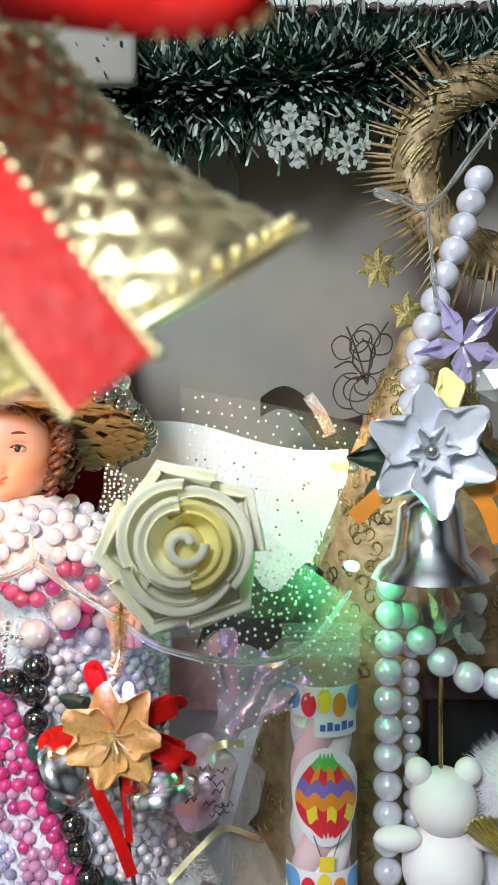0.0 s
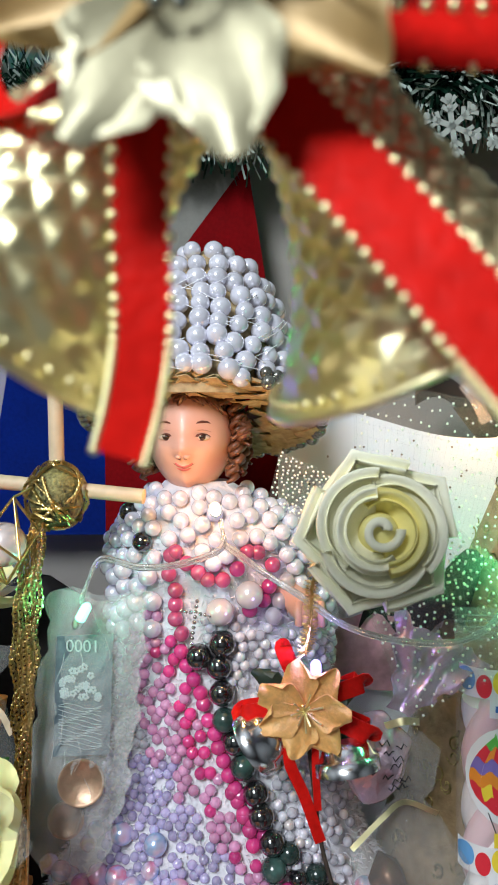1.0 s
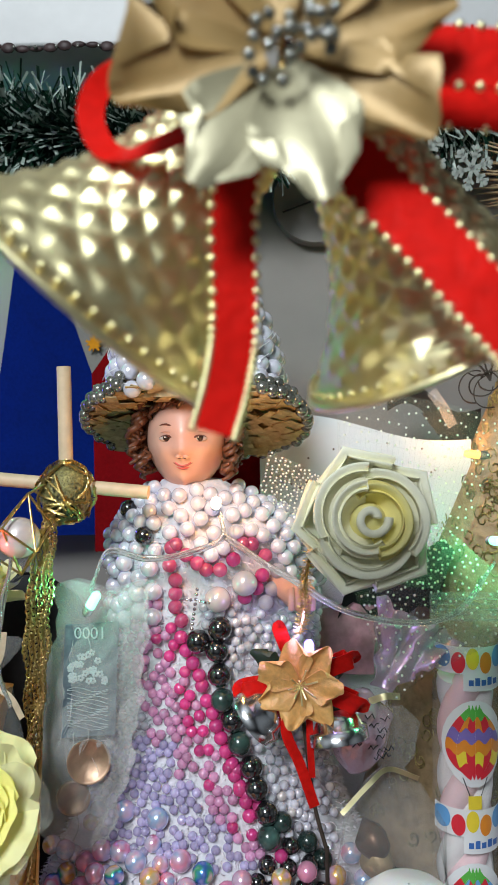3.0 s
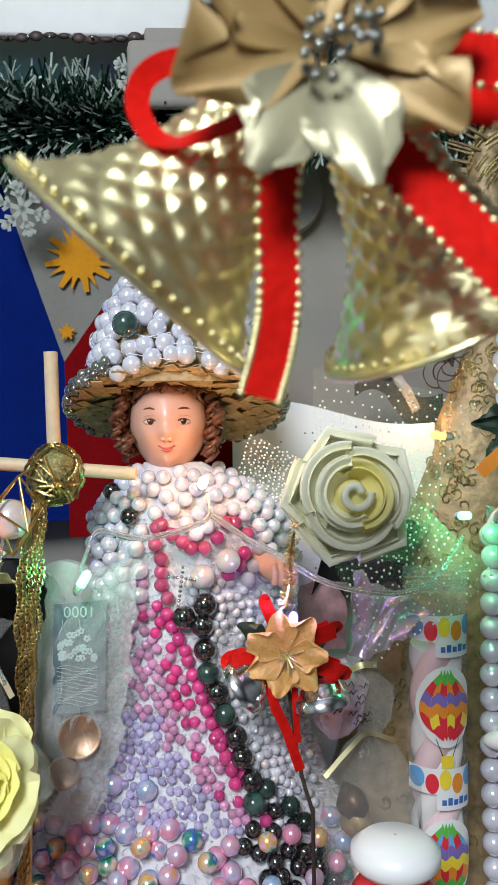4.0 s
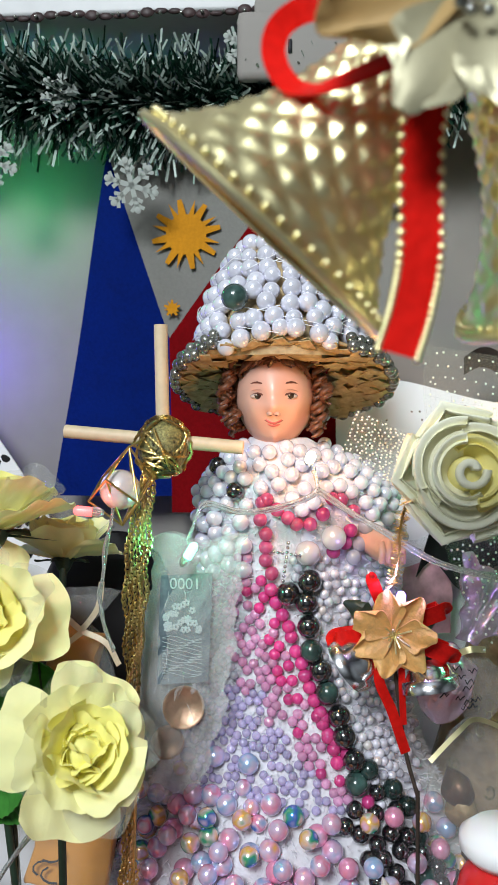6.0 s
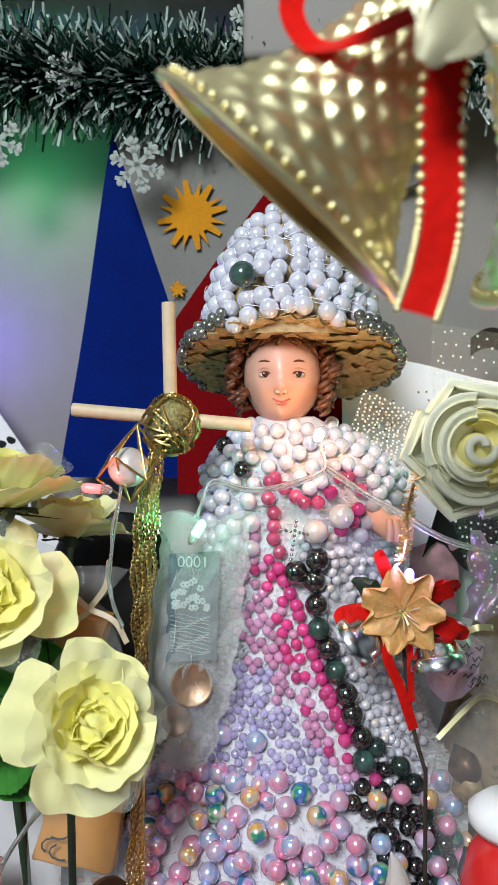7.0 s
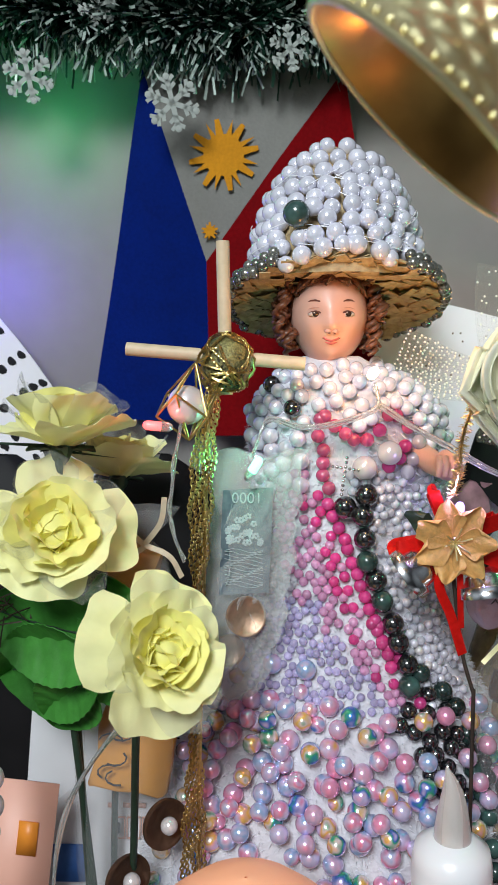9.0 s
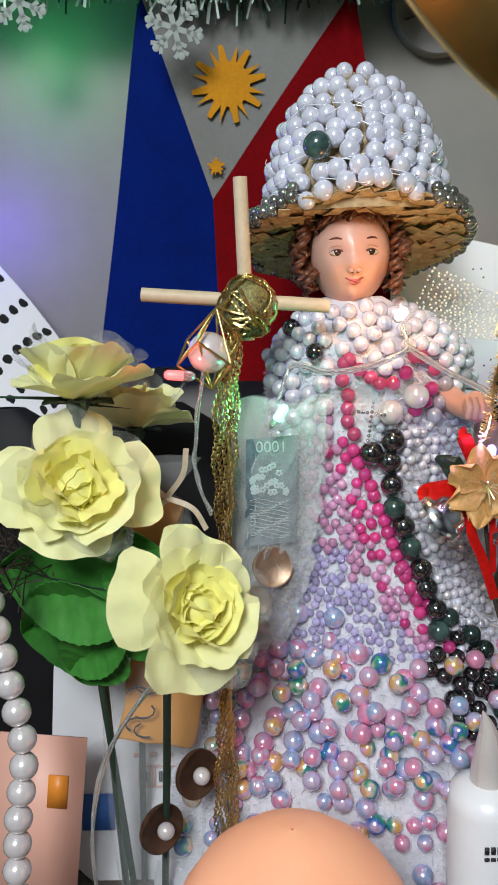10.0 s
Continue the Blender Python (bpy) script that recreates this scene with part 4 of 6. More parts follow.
part("wire", tube([top, (0.010, 0.004, 0.022)], 0.00055, 6), "gold_wire", cage)

# ---- banknote pouch ----
pouch = thing("note_pouch", (-0.141, 0.311, 0.215), "sheer organza pouch with a folded banknote and coins", "pouch")


def pouch_w(v):
    return float(np.interp(v, [0, 0.1, 0.35, 0.7, 0.9, 1.0], [0.010, 0.018, 0.022, 0.022, 0.020, 0.022]))


for side, sgn in (("front", -1), ("back", 1)):
    part("organza_" + side, sheet(lambda u, v: ((u - 0.5) * 2 * pouch_w(v) + 0.008 * v - 0.008 * (1 - v) + 0.0012 * math.sin(v * 25) + 0.0010 * math.sin(v * 57), sgn * (0.0045 * math.sin(math.pi * u) + 0.0010 * math.sin(u * 22 + v * 9) + 0.0008 * math.sin(u * 41 - v * 31)), -0.062 + 0.12 * v + 0.002 * math.sin(u * 9)), 20, 30, 0.0), "organza", pouch)


# Thin pale lines model the glints along the folds of the organza.
for i in range(16):
    x0, z0 = random.Random(i).uniform(-0.018, 0.018), random.Random(i + 50).uniform(-0.058, 0.03)
    part("fold_glint", tube(curve([(x0, -0.0056, z0), (x0 + 0.003, -0.0062, z0 + 0.007), (x0 + 0.001 * (i % 5), -0.0058, z0 + 0.012 + 0.001 * (i % 4))], 8), 0.00016, 4), "organza", pouch)


def note_fn(u, v):
    x, z = (u - 0.5) * 0.0235, (v - 0.5) * 0.050
    return (x + 0.002 * v, -0.0008 * math.cos(u * 3) + 0.0005 * math.sin(v * 7), z + 0.016 + 0.05 * x)


note = thing("banknote", (-0.141, 0.309, 0.215), "folded blue-grey banknote in the pouch", "banknote")
part("paper", sheet(note_fn, 10, 16, 0.0003), "note", note)
txt = bpy.data.curves.new("number", "FONT")
txt.body, txt.size, txt.extrude, txt.align_x = "1000", 0.0072, 0.0001, "CENTER"
tmp = bpy.data.objects.new("number", txt)
scene.collection.objects.link(tmp)
bpy.context.view_layer.update()
me = bpy.data.meshes.new_from_object(tmp.evaluated_get(bpy.context.evaluated_depsgraph_get()))
scene.collection.objects.unlink(tmp)
bpy.data.objects.remove(tmp)
me.materials.clear()
me.materials.append(M["note_ink"])
place("number", me, note, m=pose(0.0015, -0.0018, 0.0395, 90, 180, 0))
bm = bmesh.new()
rnd = random.Random(7)
for i in range(26):
    cx, cz = rnd.uniform(-0.008, 0.008), 0.022 + rnd.uniform(-0.007, 0.007)
    for k in range(5):
        a = k * 1.257 + i
        ball(0.0007, 6, 4, bm, (cx + 0.0010 * math.cos(a), -0.0014, cz + 0.0010 * math.sin(a)), (1, 0.15, 1))
part("blossom_print", bm, "note_ink", note, "pale blossom pattern")
bm = bmesh.new()
for i in range(14):
    tube([(-0.009 + k * 0.0036, -0.0013, 0.012 - i * 0.0013 + 0.001 * math.sin(k * 1.3 + i)) for k in range(6)], 0.00016, 4, bm)
part("line_print", bm, "note_ink", note)
for at, r in (((-0.140, 0.306, 0.196), 0.0095), ((-0.148, 0.3105, 0.178), 0.0075)):
    c = thing("coin", at, "worn copper coin in the pouch", "coin", "coins in the pouch", m=pose(*at, 80, 0, 12))
    part("disc", lathe([(0.0001, 0.0008), (r * 0.86, 0.0008), (r * 0.88, 0.0011), (r, 0.001), (r, -0.001), (0.0001, -0.001)], 36), "coin_bronze", c)

# ---- roses ----
def foam_rose(at, turn, size):
    """Soft foam petals wound round a spiral bud, the outer five folded to blunt corners."""
    t = thing("foam_rose", at, "cream foam rose in dotted tulle, yellow shading painted into its heart", "artificial flower", m=Matrix.Translation(at) @ turn)
    for ring, (n, rad, low, high, arc, start) in enumerate(((5, 1.08, -0.34, 0.04, 0.74, 14), (3, 0.80, -0.12, 0.20, 1.20, 60), (2, 0.54, 0.00, 0.30, 1.75, 110))):
        for i in range(n):
            ph = ring * 2.1 + i * 1.7

            def fn(u, v):
                a = (u - 0.5) * 2 * arc
                half = math.pi / n
                corner = (math.cos(half) / math.cos(max(0.0, half - abs(a)))) ** 1.25 if n > 3 else 1.0 - 0.13 * (abs(a) / arc) ** 2
                lip = max(0.0, v - 0.6) / 0.4
                roll = math.sin(lip * math.pi * 0.8)
                r = size * rad * (0.30 + 0.58 * min(1.0, v / 0.6) ** 0.8 + 0.12 * roll) * (1 + (corner - 1) * v) * (1 + 0.16 * (u - 0.5))
                z = size * (low + (high - low) * min(1, v / 0.6) ** 1.5 + 0.06 * roll - 0.12 * lip * lip + 0.10 * (u - 0.5) + 0.02 * math.sin(a * 3 + ph))
                return (r * math.sin(a), r * math.cos(a), z)

            part("petal", sheet(fn, 24, 16, size * 0.12), "foam_core" if (ring, i) in ((2, 1),) else "foam", t, m=pose(0, 0, 0, 0, 0, start + i * 360 / n + 7 * math.sin(ph)), crisp=False)

    def bud(u, v):
        a, r = u * 2 * math.pi * 1.0, size * (0.12 + 0.18 * u)
        return (r * math.cos(a) * (0.75 + 0.25 * v), r * math.sin(a) * (0.75 + 0.25 * v), size * (-0.15 + (0.52 - 0.10 * u) * v))

    part("bud", sheet(bud, 44, 8, size * 0.10), "foam", t, crisp=False)
    part("heart", lathe([(0.0, size * 0.22), (size * 0.2, size * 0.20), (size * 0.26, 0.0), (size * 0.2, -size * 0.2), (0.0, -size * 0.2)], 20), "foam_core", t)
    return t


foam_rose((-0.022, 0.272, 0.305), pose(0, 0, 0, 80, -3, 6), 0.0285)


def cloth_petal(length, width, curl, seed, ruffle=0.10, nu=16, nv=14):
    """A thin cloth petal: a broad fan with a ruffled, unevenly cut edge and soft creases."""
    rnd = random.Random(seed)
    ph, q, tip, skew = rnd.uniform(0, 6), rnd.uniform(1.6, 2.8), rnd.uniform(-0.04, 0.12), rnd.uniform(-0.15, 0.15)

    def fn(u, v):
        s = u * 2 - 1
        w = width / 2 * (0.20 + 0.80 * math.sin(math.pi / 2 * min(1, v / 0.75)) ** 0.9)
        y = length * v * (1 - 0.20 * abs(s) ** 4 * v + tip * math.exp(-((s - skew) / 0.35) ** 2) * v * v + 0.025 * math.sin(s * 6 + ph) * v * v)
        z = 0.14 * width * s * s * v + curl * length * v * v
        z += ruffle * length * math.sin(s * q + ph) * v ** 1.6 + 0.035 * length * math.sin(s * 9 + v * 5 + ph * 2) * v
        z += 0.03 * length * noise.noise(Vector((s * 2.2, v * 3.0, seed * 0.37)))
        return (w * s + skew * length * v * v * 0.4, y, z)

    return sheet(fn, nu, nv, 0.0)


def cloth_rose(at, turn, size, seed, label, stem_to=None, lift=0):
    t = thing("yellow_rose", at, label, "artificial flower", "yellow roses", m=Matrix.Translation(at) @ turn)
    k = seed * 40
    rnd = random.Random(seed)
    for ring, (n, length, tilt, w, curl) in enumerate(((4, 1.06, 12, 1.00, -0.18), (5, 0.84, 34, 0.92, -0.10), (5, 0.72, 50, 0.80, -0.04), (5, 0.62, 64, 0.66, 0.0), (4, 0.55, 76, 0.52, 0.04))):
        for i in range(n):
            a = i * 360 / n + ring * 37 + rnd.uniform(-12, 12)
            bm = cloth_petal(size * length * rnd.uniform(0.80, 1.16), size * w * rnd.uniform(1.15, 1.4), curl, k, 0.085)
            part("petal", bm, "yellow_pale" if ring < 2 else "yellow", t, m=pose(0, 0, 0, 0, 0, a) @ pose(0, size * 0.05, ring * size * 0.025, tilt + lift * (1 - ring / 6) + rnd.uniform(-9, 9), rnd.uniform(-8, 8), 0))
            k += 1
    bm = bmesh.new()
    bmesh.ops.create_icosphere(bm, subdivisions=3, radius=size * 0.30)
    for v in bm.verts:
        v.co += v.co.normalized() * size * 0.10 * noise.noise(v.co * 4.0 / size + Vector((seed, 0, 0)))
        v.co.z = v.co.z * 0.8 + size * 0.34
    part("heart", bm, "yellow", t, "folded yellow heart")
    part("calyx", lathe([(0.0, size * 0.05), (size * 0.2, size * 0.02), (size * 0.12, -size * 0.18), (size * 0.06, -size * 0.26), (0.0, -size * 0.26)], 14), "stem", t, "dark green calyx")
    for i in range(5):
        part("sepal", petal(size * 0.42, size * 0.18, 0.2, -0.1, 0.05, k + i + 9, 0.6, 0.0003), "stem", t, m=pose(0, 0, -size * 0.04, 0, 0, i * 72 + 20) @ pose(0, size * 0.1, 0, 6, 0, 0))
    for i in range(4):
        part("gauze", cloth_petal(size * 1.10, size * 0.95, 0.0, k + i, 0.14), "gauze", t, "sparkling sheer gauze petal",
             m=pose(0, 0, 0, 0, 0, 215 + i * 84) @ pose(0, size * 0.05, size * 0.04, 20 + 14 * (i % 2) + lift, 0, 0))
    if stem_to:
        inv = t.matrix_basis.inverted()
        p1 = inv @ Vector(stem_to)
        part("stem", tube(curve([(0, 0, -size * 0.2), (0, 0, -size * 0.6), p1 * 0.5 + Vector((0, 0, -size * 0.3)), p1], 16), 0.0018, 8), "stem", t, "dark green wire stem")
    return t


cloth_rose((-0.1755, 0.252, 0.196), pose(0, 0, 0, 62, 20, 24), 0.0285, 1, "yellow cloth rose with sheer gauze, facing out", (-0.20, 0.325, 0.002))
cloth_rose((-0.224, 0.282, 0.239), pose(0, 0, 0, 62, 12, 12), 0.0295, 2, "yellow cloth rose with sheer gauze beside it", (-0.215, 0.33, 0.002))
cloth_rose((-0.224, 0.300, 0.276), pose(0, 0, 0, -6, 4, 30), 0.0310, 3, "yellow cloth rose seen from the side", (-0.221, 0.335, 0.002), 16)
cloth_rose((-0.205, 0.340, 0.257), pose(0, 0, 0, -2, 10, 80), 0.0280, 4, "yellow cloth rose behind the chain", (-0.214, 0.35, 0.002), 14)


def leaf_spray(at, turn, length, width, seed):
    t = thing("rose_leaf", at, "dark green cloth leaf with toothed edge", "leaf", "rose leaves", m=Matrix.Translation(at) @ turn)

    def fn(u, v):
        s = u * 2 - 1
        w = width / 2 * math.sin(math.pi * (0.04 + 0.96 * v) ** 0.85) ** 0.8 * (1 + 0.07 * abs((v * 16) % 1 - 0.5))
        vein = 0.0007 * abs(math.sin(v * 22 + abs(s) * 3))
        return (w * s, length * v, 0.18 * width * s * s - 0.25 * length * v * v + vein)

    part("blade", sheet(fn, 14, 48, 0.0004), "leaf", t)
    part("midrib", tube([(0, length * v, -0.25 * length * v * v + 0.0004) for v in np.linspace(0, 0.95, 9)], 0.0006, 6), "stem", t)
    return t


leaf_spray((-0.196, 0.288, 0.190), pose(0, 0, 0, 78, -86, 0), 0.078, 0.048, 1)
leaf_spray((-0.204, 0.292, 0.182), pose(0, 0, 0, 70, -112, 0), 0.072, 0.050, 2)
leaf_spray((-0.196, 0.292, 0.186), pose(0, 0, 0, 80, -20, 0), 0.034, 0.030, 3)
leaf_spray((-0.200, 0.294, 0.184), pose(0, 0, 0, 80, 165, 0), 0.034, 0.034, 4)
leaf_spray((-0.214, 0.296, 0.172), pose(0, 0, 0, 75, -150, 0), 0.040, 0.034, 5)
leaf_spray((-0.196, 0.296, 0.190), pose(0, 0, 0, 80, 60, 0), 0.03, 0.022, 6)

# ---- tinsel garland ----
garland = thing("tinsel_garland", (0, 0.425, 0.5), "dark green tinsel garland with white tips and felt snowflakes", "garland")


def garland_axis(x):
    return Vector((x, -0.002 * math.cos(x * 20), 0.017 + 0.006 * math.sin(x * 17 + 1) + float(np.interp(x, [-0.35, 0.0, 0.2], [0.0, 0.0, 0.02]))))


part("core", tube([garland_axis(x) for x in np.linspace(-0.42, 0.24, 60)], 0.003, 6), "tinsel", garland)
rnd = random.Random(30)
verts, faces, tips = [], [], []
for i in range(9500):
    x = rnd.uniform(-0.42, 0.24)
    a = rnd.uniform(0, 2 * math.pi)
    d = Vector((rnd.uniform(-0.7, 0.7), -abs(math.cos(a)) if rnd.random() < 0.75 else math.cos(a), math.sin(a))).normalized()
    p = garland_axis(x)
    ln = rnd.uniform(0.018, 0.045) * (1.0 if d.y < 0.2 else 0.6)
    d2 = (d + Vector((rnd.uniform(-0.3, 0.3), 0, rnd.uniform(-0.5, 0.05)))).normalized()
    s = (d.cross(Vector((rnd.uniform(-1, 1), rnd.uniform(-1, 1), rnd.uniform(-1, 1))))).normalized() * rnd.uniform(0.0005, 0.0009)
    k = len(verts)
    q1, q2, q3 = p + d * ln * 0.45, p + d * ln * 0.45 + d2 * ln * 0.3, p + d * ln * 0.45 + d2 * ln * 0.55
    for q in (q2, q3):
        q.y = min(q.y, 0.040)
    verts += [p - s, p + s, q1 - s, q1 + s, q2 - s, q2 + s, q3 - s, q3 + s]
    faces += [(k, k + 1, k + 3, k + 2), (k + 2, k + 3, k + 5, k + 4), (k + 4, k + 5, k + 7, k + 6)]
    tips += [0, 0, 1 if rnd.random() < 0.55 else 0]
me = bpy.data.meshes.new("tinsel")
me.from_pydata([tuple(v) for v in verts], [], faces)
me.materials.append(M["tinsel"])
me.materials.append(M["tinsel_tip"])
for p, k in zip(me.polygons, tips):
    p.material_index = k
tagged(place("tinsel", me, garland), "dark tinsel strips with white tips", kind="stuff")


def snowflake(r):
    bm = bmesh.new()
    for k in range(6):
        a = radians(60 * k)
        d, n = Vector((math.cos(a), 0, math.sin(a))), Vector((-math.sin(a), 0, math.cos(a)))
        ribbon([Vector((0, 0, 0)), d * r * 0.5, d * r], r * 0.20, (0, -1, 0), 0.0008, 6, bm)
        for f in (0.5, 0.78):
            for s in (-1, 1):
                ribbon([d * r * f, d * r * (f + 0.12) + n * s * r * 0.14, d * r * (f + 0.22) + n * s * r * 0.27], r * 0.15, (0, -1, 0), 0.0008, 4, bm)
        ball(r * 0.14, 8, 5, bm, d * r, (1, 0.2, 1))
    return bm


for x, y, z, r in ((-0.184, -0.022, -0.040, 0.014), (-0.118, -0.030, 0.034, 0.012), (-0.265, -0.022, -0.025, 0.013), (-0.118, -0.024, -0.012, 0.011), (0.022, -0.024, -0.008, 0.014), (0.048, -0.034, -0.018, 0.011),
                   (-0.30, -0.03, 0.02, 0.012), (-0.225, -0.024, 0.012, 0.010)):
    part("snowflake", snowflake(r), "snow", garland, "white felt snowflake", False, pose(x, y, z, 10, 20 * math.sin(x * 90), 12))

# ---- tulle, flowers and sweets beside the statue ----
tulle = thing("dotted_tulle", (0.0, 0.32, 0.29), "sheer gold tulle with white flock dots round the foam rose", "tulle")


def tulle_sheet(name, cx, cz, wx, wz, depth, ph, turn):
    c, s = math.cos(radians(turn)), math.sin(radians(turn))

    def fn(u, v):
        p, q = (u - 0.5) * wx * (0.55 + 0.45 * v), (v - 0.5) * wz
        x, z = cx + c * p - s * q, cz + s * p + c * q
        y = depth + 0.006 * math.sin(u * 7 + ph) + 0.010 * v + 0.004 * math.sin(v * 9 + ph)
        return (x, y, z)

    ob = part(name, sheet(fn, 26, 26, 0.0), "tulle", tulle)
    rnd = random.Random(int(ph * 10))
    bm = bmesh.new()
    for i in range(16):
        for j in range(16):
            u, v = (i + rnd.uniform(0.2, 0.8) + 0.5 * (j % 2)) / 16.5, (j + rnd.uniform(0.2, 0.8)) / 16
            if u < 1 and v < 1:
                q = Vector(fn(u, v)) - Vector((0, 0.0006, 0))
                ball(0.00062, 5, 4, bm, q, (1, 0.5, 1))
    part("flock_dot", bm, "dot", ob, "small white flock dots")
    bm = bmesh.new()
    for i in range(30):
        tube([fn((i + 0.5) / 30, v) for v in np.linspace(0.0, 1.0, 14)], 0.00005, 3, bm, caps=False)
    for j in range(16):
        tube([fn(u, (j + 0.5) / 16) for u in np.linspace(0.0, 1.0, 14)], 0.00005, 3, bm, caps=False)
    part("mesh_thread", bm, "tulle", ob, "fine net threads")


tulle_sheet("upper_fold", 0.004, 0.023, 0.085, 0.085, 0.004, 1.0, -12)
tulle_sheet("lower_fold", 0.006, -0.020, 0.075, 0.065, -0.018, 2.3, 215)
tulle_sheet("side_fold", -0.046, 0.020, 0.035, 0.040, 0.018, 4.1, 75)
pick = thing("gold_pipe_stem", (-0.044, 0.287, 0.28), "fuzzy gold pipe-cleaner stem", "stem")
bm = bmesh.new()
rnd = random.Random(14)
axis = curve([(0.004, -0.004, 0.022), (-0.001, 0, 0.004), (-0.002, 0.002, -0.012), (-0.004, 0.004, -0.024)], 40)
tube(axis, 0.0007, 5, bm)
for i in range(420):
    p = axis[rnd.randrange(41)]
    d = Vector((rnd.uniform(-1, 1), rnd.uniform(-1, 1), rnd.uniform(-0.5, 0.5))).normalized()
    tube([p, p + d * 0.0034], 0.00013, 3, bm, caps=False)
part("fuzz", bm, "gold_wire", pick)

bag = thing("white_paper_bag", (0.0, 0.42, 0.25), "white paper bag with tiny specks standing behind the rose", "bag")
part("body", sheet(lambda u, v: (-0.062 + 0.106 * u + 0.010 * v * (u - 0.5), 0.012 * math.cos(u * 3.1) - 0.008, -0.25 + 0.350 * v - 0.012 * u * v + 0.004 * math.sin(u * 6) * v), 16, 20, 0.001), "paper", bag)
bm = bmesh.new()
for i in range(60):
    ball(0.0006, 5, 4, bm, (rnd.uniform(-0.05, 0.03), -0.022, rnd.uniform(0.0, 0.085)), (1, 0.4, 1))
part("speck", bm, "copper", bag)
shade = thing("black_paper_shape", (0.03, 0.415, 0.352), "black cut paper bird-like shape with a clear band", "ornament")
part("wing", sheet(lambda u, v: (-0.024 + 0.052 * v, 0.002 * math.sin(v * 5), 0.006 + 0.006 * math.sin(v * 6.5) - 0.014 * v ** 2 + (u - 0.5) * (0.010 + 0.008 * v)), 5, 18, 0.0008), "dark", shade)
part("tail", sheet(lambda u, v: (0.006 + 0.016 * v + (u - 0.5) * 0.022 * (1 - 0.6 * v), 0.001, 0.0 - 0.030 * v), 6, 8, 0.0008), "dark", shade)
part("band", ribbon([(0.000, -0.003, 0.012), (0.006, -0.005, 0.003), (0.012, -0.003, -0.008)], 0.006, (0, -1, 0)), "film", shade, "clear plastic band")
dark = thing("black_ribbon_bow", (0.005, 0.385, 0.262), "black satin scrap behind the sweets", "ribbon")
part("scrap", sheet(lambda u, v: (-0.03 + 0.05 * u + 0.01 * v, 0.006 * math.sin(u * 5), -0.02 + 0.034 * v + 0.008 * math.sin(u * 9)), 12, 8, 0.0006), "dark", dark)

# orange flower with bells
of = thing("orange_flower_pick", (-0.048, 0.290, 0.236), "orange glitter flower with red ribbons and small silver bells", "artificial flower")
rnd = random.Random(17)
for i in range(7):
    part("petal", petal(0.0185 + 0.001 * math.sin(i * 2.1), 0.0150, 0.12, -0.02, 0.08, 40 + i, 0.26, 0.0003, 12, 12), "orange_petal", of,
         m=pose(0, 0, 0, 90, 0, 0) @ pose(0, 0, 0.0012 * (i % 3), 0, 0, i * 51.4 + 12) @ pose(0, 0.001, 0, 10 + 9 * (i % 2), 0, 0))
for i in range(13):
    e = 0.003 + 0.0022 * (i % 3)
    part("stamen", tube([(0, -0.003, 0), (0.4 * e * math.cos(i * 2.4), -0.006, 0.4 * e * math.sin(i * 2.4)), (e * math.cos(i * 2.4), -0.0072, e * math.sin(i * 2.4))], 0.0004, 5), "gold", of)
for turn, ln, w in ((100, 0.025, 0.0075), (-66, 0.024, 0.0075), (-112, 0.027, 0.0085), (22, 0.024, 0.0055)):
    d = Vector((-math.sin(radians(turn)), 0, math.cos(radians(turn))))
    e = Vector((0, 0.0030, 0))
    side = Vector((d.z, -0.5, -d.x))
    part("ribbon_loop", ribbon([e + d * 0.004, e * 0.4 + d * ln * 0.6, e * 0.1 + d * ln * 0.95, e * 1.4 + d * ln, e * 2.4 + d * ln * 0.9, e * 2.2 + d * ln * 0.5, e * 1.6 + d * 0.004], w, (Vector((0, -1, 0)) + 0.25 * side)[:]), "ribbon_red", of, "red satin ribbon loop")
for pts, w in (([(0, 0.001, -0.004), (-0.006, -0.002, -0.018), (0.000, -0.001, -0.034), (0.006, 0.001, -0.052)], 0.0044),
               ([(0.004, 0.002, -0.006), (0.004, 0.0, -0.022), (0.005, 0.001, -0.040)], 0.0028)):
    part("ribbon", ribbon(pts, w, ((0, -1, 0.2), (0.2, -1, 0))), "ribbon_red", of, "red satin ribbon")
for x, y, z, rx, ry in ((-0.0165, 0.004, -0.014, 8, 52), (0.0155, 0.004, -0.021, -8, -10)):
    part("bell", lathe([(0.0005, 0.009), (0.006, 0.0085), (0.0095, 0.005), (0.0108, 0.0015), (0.0128, 0.0008), (0.0130, -0.0040), (0.0122, -0.0040), (0.0102, 0.001), (0.009, 0.005), (0.0005, 0.008)], 36), "silver", of, "small silver bell", m=pose(x, y, z, rx, ry, 0))
part("wire_stem", tube(curve([(0, 0.003, -0.004), (0.003, 0.003, -0.03), (0.006, 0.002, -0.052), (0.011, 0.0, -0.070)], 14), 0.0009, 6), "twig", of, "dark wire stem")
part("pick_base", tube([(0.011, 0.0, -0.068), (0.012, 0.004, -0.15), (0.012, 0.008, -0.236)], 0.0009, 6), "twig", of)
for i in range(4):
    part("leaf", petal(0.016, 0.011, 0.1, 0.0, 0.05, 60 + i, 0.5, 0.0004), "stem", of, "dark green foil leaf", m=pose(0, 0.003, 0, 90, 0, 0) @ pose(0, 0, 0, 0, 0, (60, 150, 240, 290)[i]) @ pose(0, 0.008, -0.001, 0, 0, 0))

# wrapped sweet
sweet = thing("wrapped_sweet", (-0.012, 0.325, 0.215), "sweet twisted in pink foil with a gold tie", "sweet")


